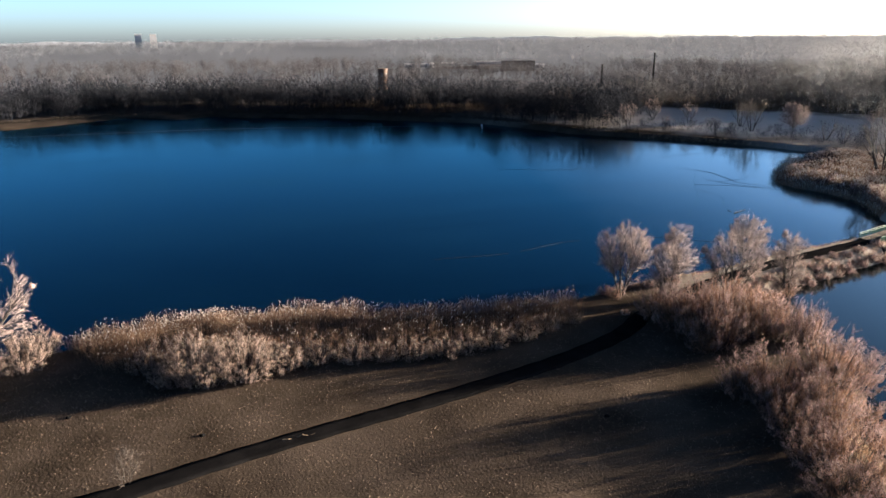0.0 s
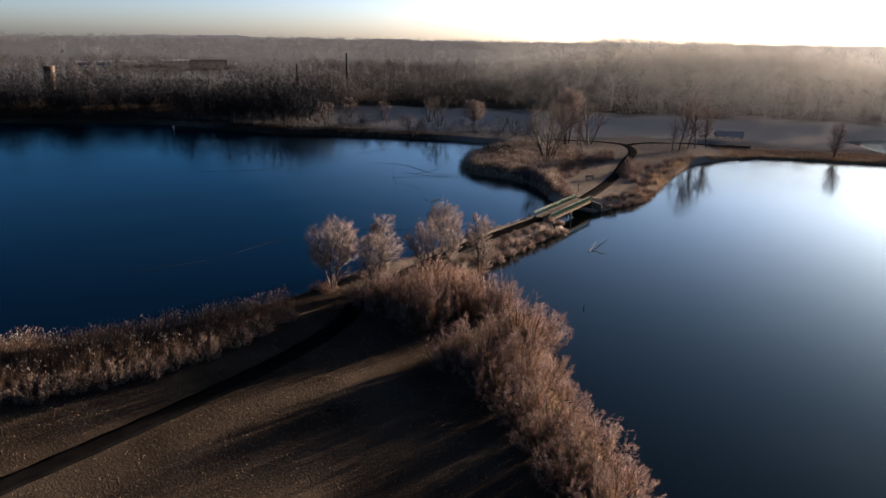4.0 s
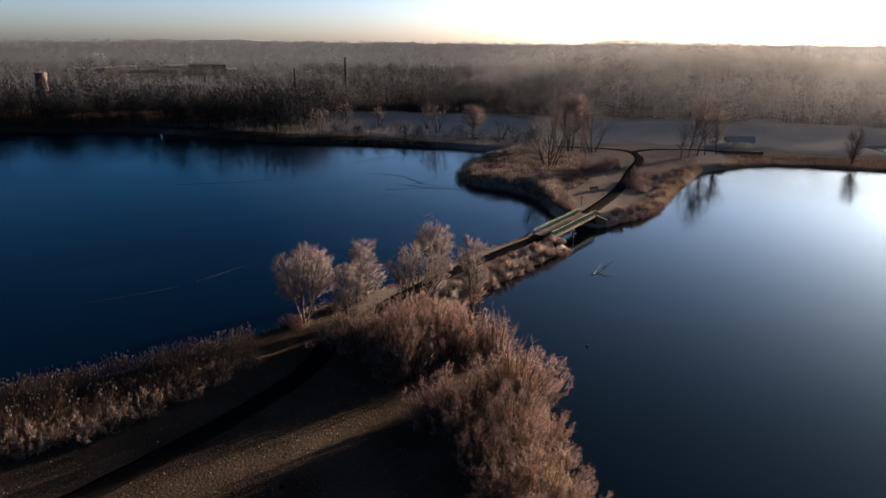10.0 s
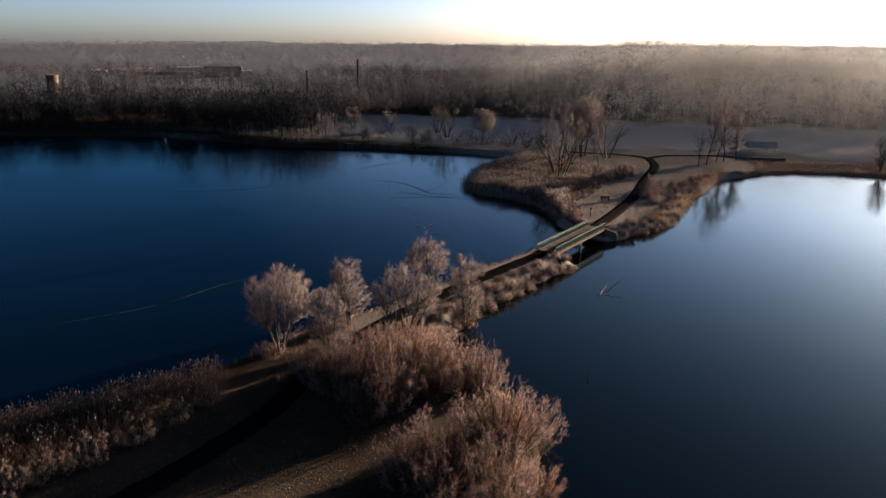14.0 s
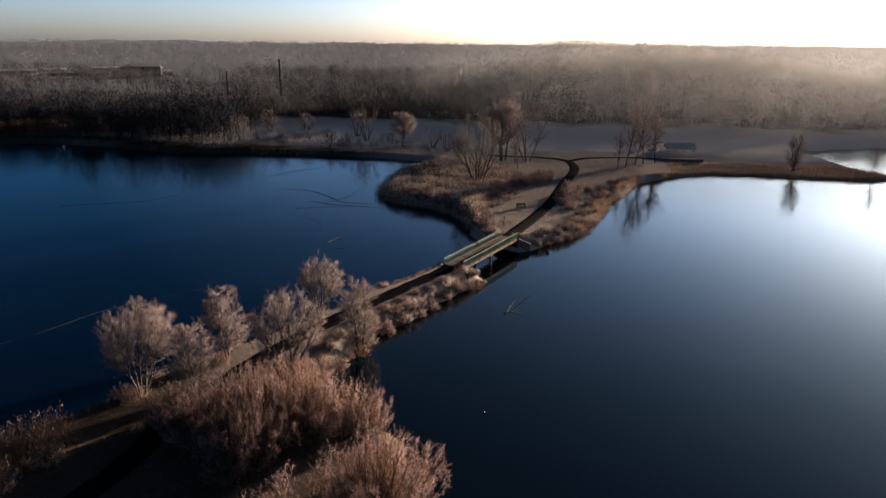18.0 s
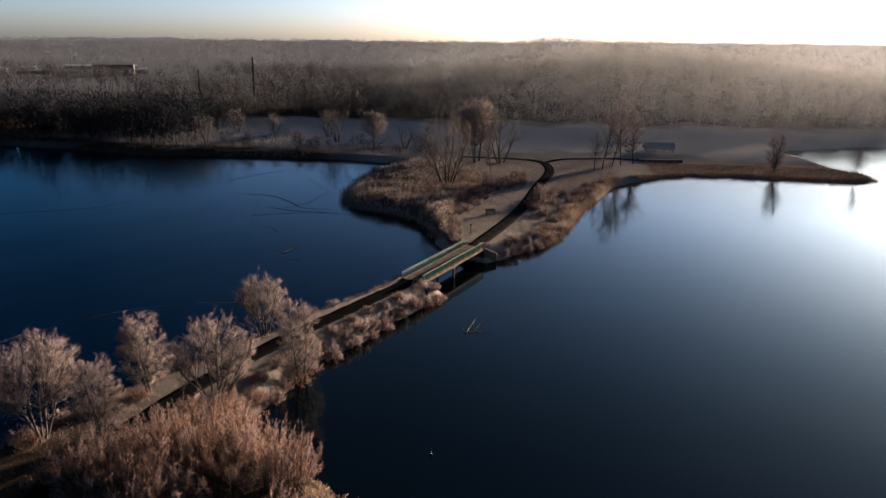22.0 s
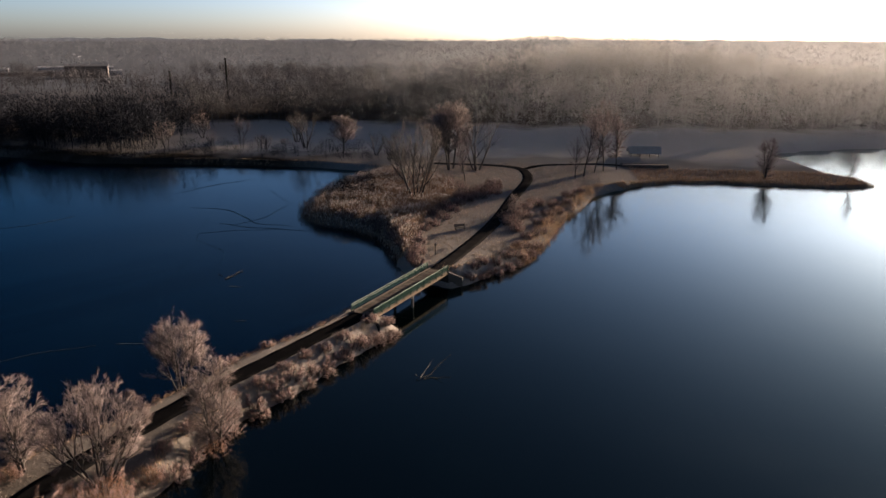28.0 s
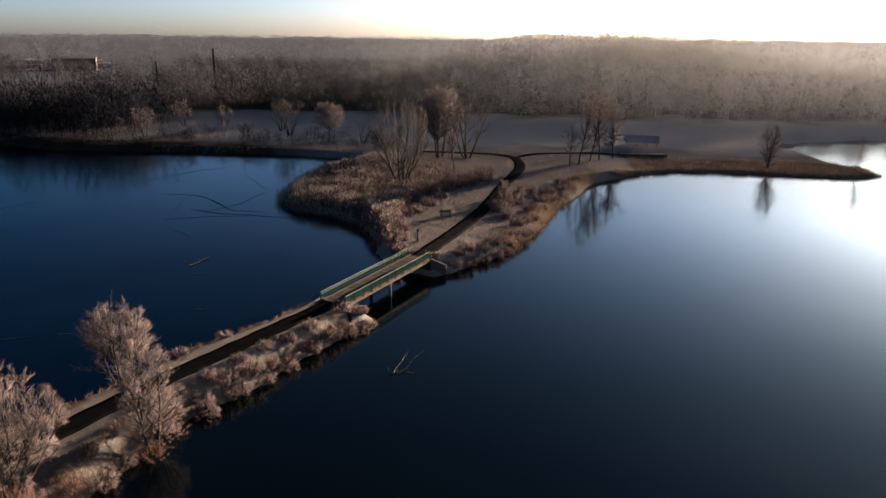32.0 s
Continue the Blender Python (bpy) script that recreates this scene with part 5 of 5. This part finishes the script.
# ---- bench, sign post, shelter ----
def bench(x, y, turn):
    ob = empty("bench", pose(x, y, ground_z(x, y), 0, 0, turn), "dark wooden bench on the grass beside the path", "bench")
    for k in range(4):
        bm = bmesh.new()
        box(bm, -0.9, -0.24 + k * 0.12, 0.43, 0.9, -0.14 + k * 0.12, 0.47, 0.006)
        part("seat_slat", bm, M_DARKWOOD, ob)
    for k in range(3):
        bm = bmesh.new()
        box(bm, -0.9, 0.26 + k * 0.03, 0.55 + k * 0.14, 0.9, 0.30 + k * 0.03, 0.66 + k * 0.14, 0.006)
        part("back_slat", bm, M_DARKWOOD, ob)
    for sx in (-0.7, 0.7):
        bm = bmesh.new()
        box(bm, sx - 0.04, -0.24, -0.05, sx + 0.04, -0.16, 0.43)
        part("leg", bm, M_DARKWOOD, ob)
        bm = bmesh.new()
        box(bm, sx - 0.04, 0.20, -0.05, sx + 0.04, 0.30, 0.93)
        part("back_post", bm, M_DARKWOOD, ob)
        bm = bmesh.new()
        box(bm, sx - 0.05, -0.26, 0.62, sx + 0.05, 0.26, 0.67, 0.01)
        part("armrest", bm, M_DARKWOOD, ob)
    return ob


bench(-0.2, 129, 20).scale = (1.15, 1.25, 1.1)


def sign_post(x, y):
    ob = empty("sign_post", pose(x, y, ground_z(x, y), 0, 0, 15), "thin wooden post with a small plate by the bridge", "post")
    bm = bmesh.new()
    box(bm, -0.06, -0.06, -0.3, 0.06, 0.06, 1.9, 0.01)
    part("post", bm, M_DARKWOOD, ob)
    bm = bmesh.new()
    box(bm, -0.16, -0.085, 1.45, 0.16, -0.064, 1.85, 0.006)
    part("plate", bm, M_DARKWOOD, ob)
    return ob


sign_post(-2.6, 112)


def shelter(x, y, turn):
    ob = empty("picnic_shelter", pose(x, y, ground_z(x, y), 0, 0, turn), "low open timber shelter with a shallow dark roof", "shelter")
    for sx in (-4, -1.4, 1.4, 4):
        for sy in (-1.6, 1.6):
            bm = bmesh.new()
            box(bm, sx - 0.09, sy - 0.09, -0.2, sx + 0.09, sy + 0.09, 1.62, 0.012)
            part("post", bm, M_DARKWOOD, ob)
    for s in (-1, 1):
        bm = bmesh.new()
        vs = [bm.verts.new(q) for q in ((-4.7, s * 2.6, 0.95), (4.7, s * 2.6, 0.95), (4.7, 0, 2.75), (-4.7, 0, 2.75))]
        r = bmesh.ops.extrude_face_region(bm, geom=[bm.faces.new(vs)])
        bmesh.ops.translate(bm, verts=[v for v in r["geom"] if isinstance(v, bmesh.types.BMVert)], vec=(0, 0, 0.12))
        bmesh.ops.recalc_face_normals(bm, faces=bm.faces)
        part("roof_slope", bm, M_SLATE, ob, "blue-grey shallow roof slope")
    bm = bmesh.new()
    box(bm, 4.9, -0.2, -0.2, 5.05, -0.05, 2.7, 0.01)
    part("corner_post", bm, M_WHITE, ob, "pale post at the gable")
    return ob


shelter(46.5, 222, 3)


def timber_edge(x, y, w, d, turn):
    ob = empty("timber_bed", pose(x, y, ground_z(x, y), 0, 0, turn), "long low dark timber edging round a frosted bed", "raised bed")
    for x0, y0, x1, y1 in ((-w, -d, w, -d + 0.3), (-w, d - 0.3, w, d), (-w, -d + 0.3, -w + 0.3, d - 0.3), (w - 0.3, -d + 0.3, w, d - 0.3)):
        bm = bmesh.new()
        box(bm, x0, y0, -0.15, x1, y1, 0.85, 0.02)
        part("sleeper", bm, M_DARKWOOD, ob)
    bm = bmesh.new()
    box(bm, -w + 0.3, -d + 0.3, -0.1, w - 0.3, d - 0.3, 0.72)
    part("soil", bm, M_SEDGE, ob, "frosted pale grass bed")
    return ob


timber_edge(44.5, 206.8, 6.4, 1.3, 2)

# small dark mole hills and a stick on the field
for k, (x, y) in enumerate([(-50.0, -14.0), (-22.0, 9.0), (-63, -19)]):
    bm = bmesh.new()
    bmesh.ops.create_icosphere(bm, subdivisions=2, radius=0.3)
    for v in bm.verts:
        v.co *= 0.8 + 0.4 * noise.noise(v.co * 4 + Vector((k, 0, 0)))
        v.co.z *= 0.5
    me = bpy.data.meshes.new("mole_hill")
    bm.to_mesh(me)
    bm.free()
    me.materials.append(M_ASPHALT)
    ob = tagged(new("mole_hill", me), "small dark heap of bare earth on the field", "mole hill", "mole hills")
    ob.location = (x, y, ground_z(x, y) + 0.02)
bm = bmesh.new()
stick(bm, (-43.6, -10.6, ground_z(-43.6, -10.6) + 0.10), (-42.0, -8.2, ground_z(-42.0, -8.2) + 0.12), 0.05, 0.03, seed=4)
me = bpy.data.meshes.new("fallen_branch")
bm.to_mesh(me)
bm.free()
me.materials.append(M_BEAM)
tagged(new("fallen_branch", me), "pale fallen branch lying across the path", "branch")

# bare tree at the shore, far along the field, and a sapling by the path
t_edge = tree("bare_tree", "pale bare tree overhanging the lake shore", 29, M_BARK, M_TWIG, height=13, width=13, stems=5, spread=1.2, limbs=14, boughs=12, twigs=12, twig_w=0.02, lo=0.2, droop=0.12, stem_lean=0.8, open_angle=0.7, twig_len=0.6, low=0.12)
put_tree(t_edge, -84.5, -19.0, 1.15, 40, True)
put_tree(s_mini, -77.6, -16.6, 1.35, 20, label="frosted scrub under the shore tree")
put_tree(s_mini, -79.6, -13.6, 1.2, 120, label="frosted scrub under the shore tree")
s_sap = tree("sapling", "small bare sapling with thin twigs beside the path", 33, M_BARK, M_TWIG_DARK, height=3.2, width=3.0, stems=3, spread=0.2, limbs=12, boughs=6, twigs=5, twig_w=0.012, trunk_r=0.03, lo=0.15, stem_lean=0.35, low=0.1)
put_tree(s_sap, -48.8, -22.0, 1.0, 10, True)


# ---- beyond the lake ----
def tower(x, y, z0, r, h):
    ob = empty("brick_tower", Matrix.Translation((x, y, z0)), "round brick water tower above the trees", "tower")
    bm = bmesh.new()
    bmesh.ops.create_cone(bm, cap_ends=True, segments=28, radius1=r, radius2=r, depth=h, matrix=Matrix.Translation((0, 0, h / 2)))
    part("shaft", bm, M_BRICK, ob)
    bm = bmesh.new()
    bmesh.ops.create_cone(bm, cap_ends=True, segments=28, radius1=r * 1.08, radius2=r * 1.08, depth=0.8, matrix=Matrix.Translation((0, 0, h + 0.4)))
    part("parapet", bm, M_BRICK, ob)
    for k in range(6):
        a = k * math.pi / 3
        bm = bmesh.new()
        box(bm, -0.5, -0.1, 0, 0.5, 0.1, 2.2)
        w = part("window", bm, M_ROOF, ob)
        w.location, w.rotation_euler = (r * math.cos(a), r * math.sin(a), h - 4), (0, 0, a + math.pi / 2)
    return ob


tower(-300, 312, 0, 3.0, 15.0)


def chimney(x, y, top):
    ob = empty("factory_chimney", Matrix.Translation((x, y, ground_z(x, y))), "slender dark factory chimney above the woods", "chimney")
    bm = bmesh.new()
    bmesh.ops.create_cone(bm, cap_ends=True, segments=18, radius1=0.65, radius2=0.45, depth=top, matrix=Matrix.Translation((0, 0, top / 2)))
    part("stack", bm, M_CONC_DARK, ob)
    bm = bmesh.new()
    bmesh.ops.create_cone(bm, cap_ends=True, segments=18, radius1=0.55, radius2=0.55, depth=0.6, matrix=Matrix.Translation((0, 0, top - 0.2)))
    part("collar", bm, M_CONC_DARK, ob)
    return ob


chimney(-154, 394, 21.5)
chimney(-190, 400, 14.0)


def hall(x, y, turn, w, d, h, wall, roof, label, bays, storeys=1, gable=1.2, name="industrial_building"):
    """A building with walls, pitched roof and rows of windows."""
    ob = empty(name, pose(x, y, ground_z(x, y) - 0.2, 0, 0, turn), label, "building")
    bm = bmesh.new()
    box(bm, -w / 2, -d / 2, 0, w / 2, d / 2, h)
    part("wall", bm, wall, ob)
    bm = bmesh.new()
    e = 0.5
    pts = [(-w / 2 - e, -d / 2 - e, h), (w / 2 + e, -d / 2 - e, h), (w / 2 + e, d / 2 + e, h), (-w / 2 - e, d / 2 + e, h), (-w / 2 - e, 0, h + gable), (w / 2 + e, 0, h + gable)]
    v = [bm.verts.new(q) for q in pts]
    for f in ((0, 1, 5, 4), (2, 3, 4, 5), (0, 4, 3), (1, 2, 5), (3, 2, 1, 0)):
        bm.faces.new([v[j] for j in f])
    bmesh.ops.recalc_face_normals(bm, faces=bm.faces)
    part("roof", bm, roof, ob)
    bm = bmesh.new()
    box(bm, -0.8, -0.06, 0, 0.8, 0.06, 1.5)
    first = None
    for s in range(storeys):
        for k in range(bays):
            px = -w / 2 + w * (k + 0.5) / bays
            if first is None:
                first = part("window", bm, M_ROOF, ob)
                q = first
            else:
                q = new("window", first.data)
                q.parent = ob
            q.location = (px, -d / 2 - 0.02, 1.0 + s * 3.0)
    return ob


hall(-216, 268, 35, 14, 8, 3.5, M_DARKWOOD, M_ROOF, "low dark timber building at the wood's edge", 4)
hall(-350, 575, 28, 32, 14, 9.5, M_DARKWOOD, M_ROOF, "dark flat-roofed works block among trees", 6, 2)
hall(-420, 590, 30, 50, 12, 3, M_BRICK, M_ROOF, "long low brick depot beyond the woods", 12)
for x, y, w, h, label in [(-492, 590, 13, 3.6, "small white shed in the open fields"), (-477, 599, 15, 3.8, "white low store beside the sheds"), (-470, 620, 26, 4.2, "long pale store beyond the woods"),
                          (-436, 664, 34, 4.5, "long pale warehouse beyond the woods"), (-352, 612, 18, 4.2, "pale low workshop among bare trees"), (-395, 668, 22, 4.5, "pale gabled store among bare trees")]:
    hall(x, y, 34, w, 10, h, M_WHITE, M_WHITE, label, int(w / 4))
for dx in (0, 34):
    hall(-2150 + dx, 1330 + dx * 0.9, 58, 20, 18, 42, M_WHITE, M_WHITE, "white tower block near the horizon", 3, 8, 1.0, "tower_block")
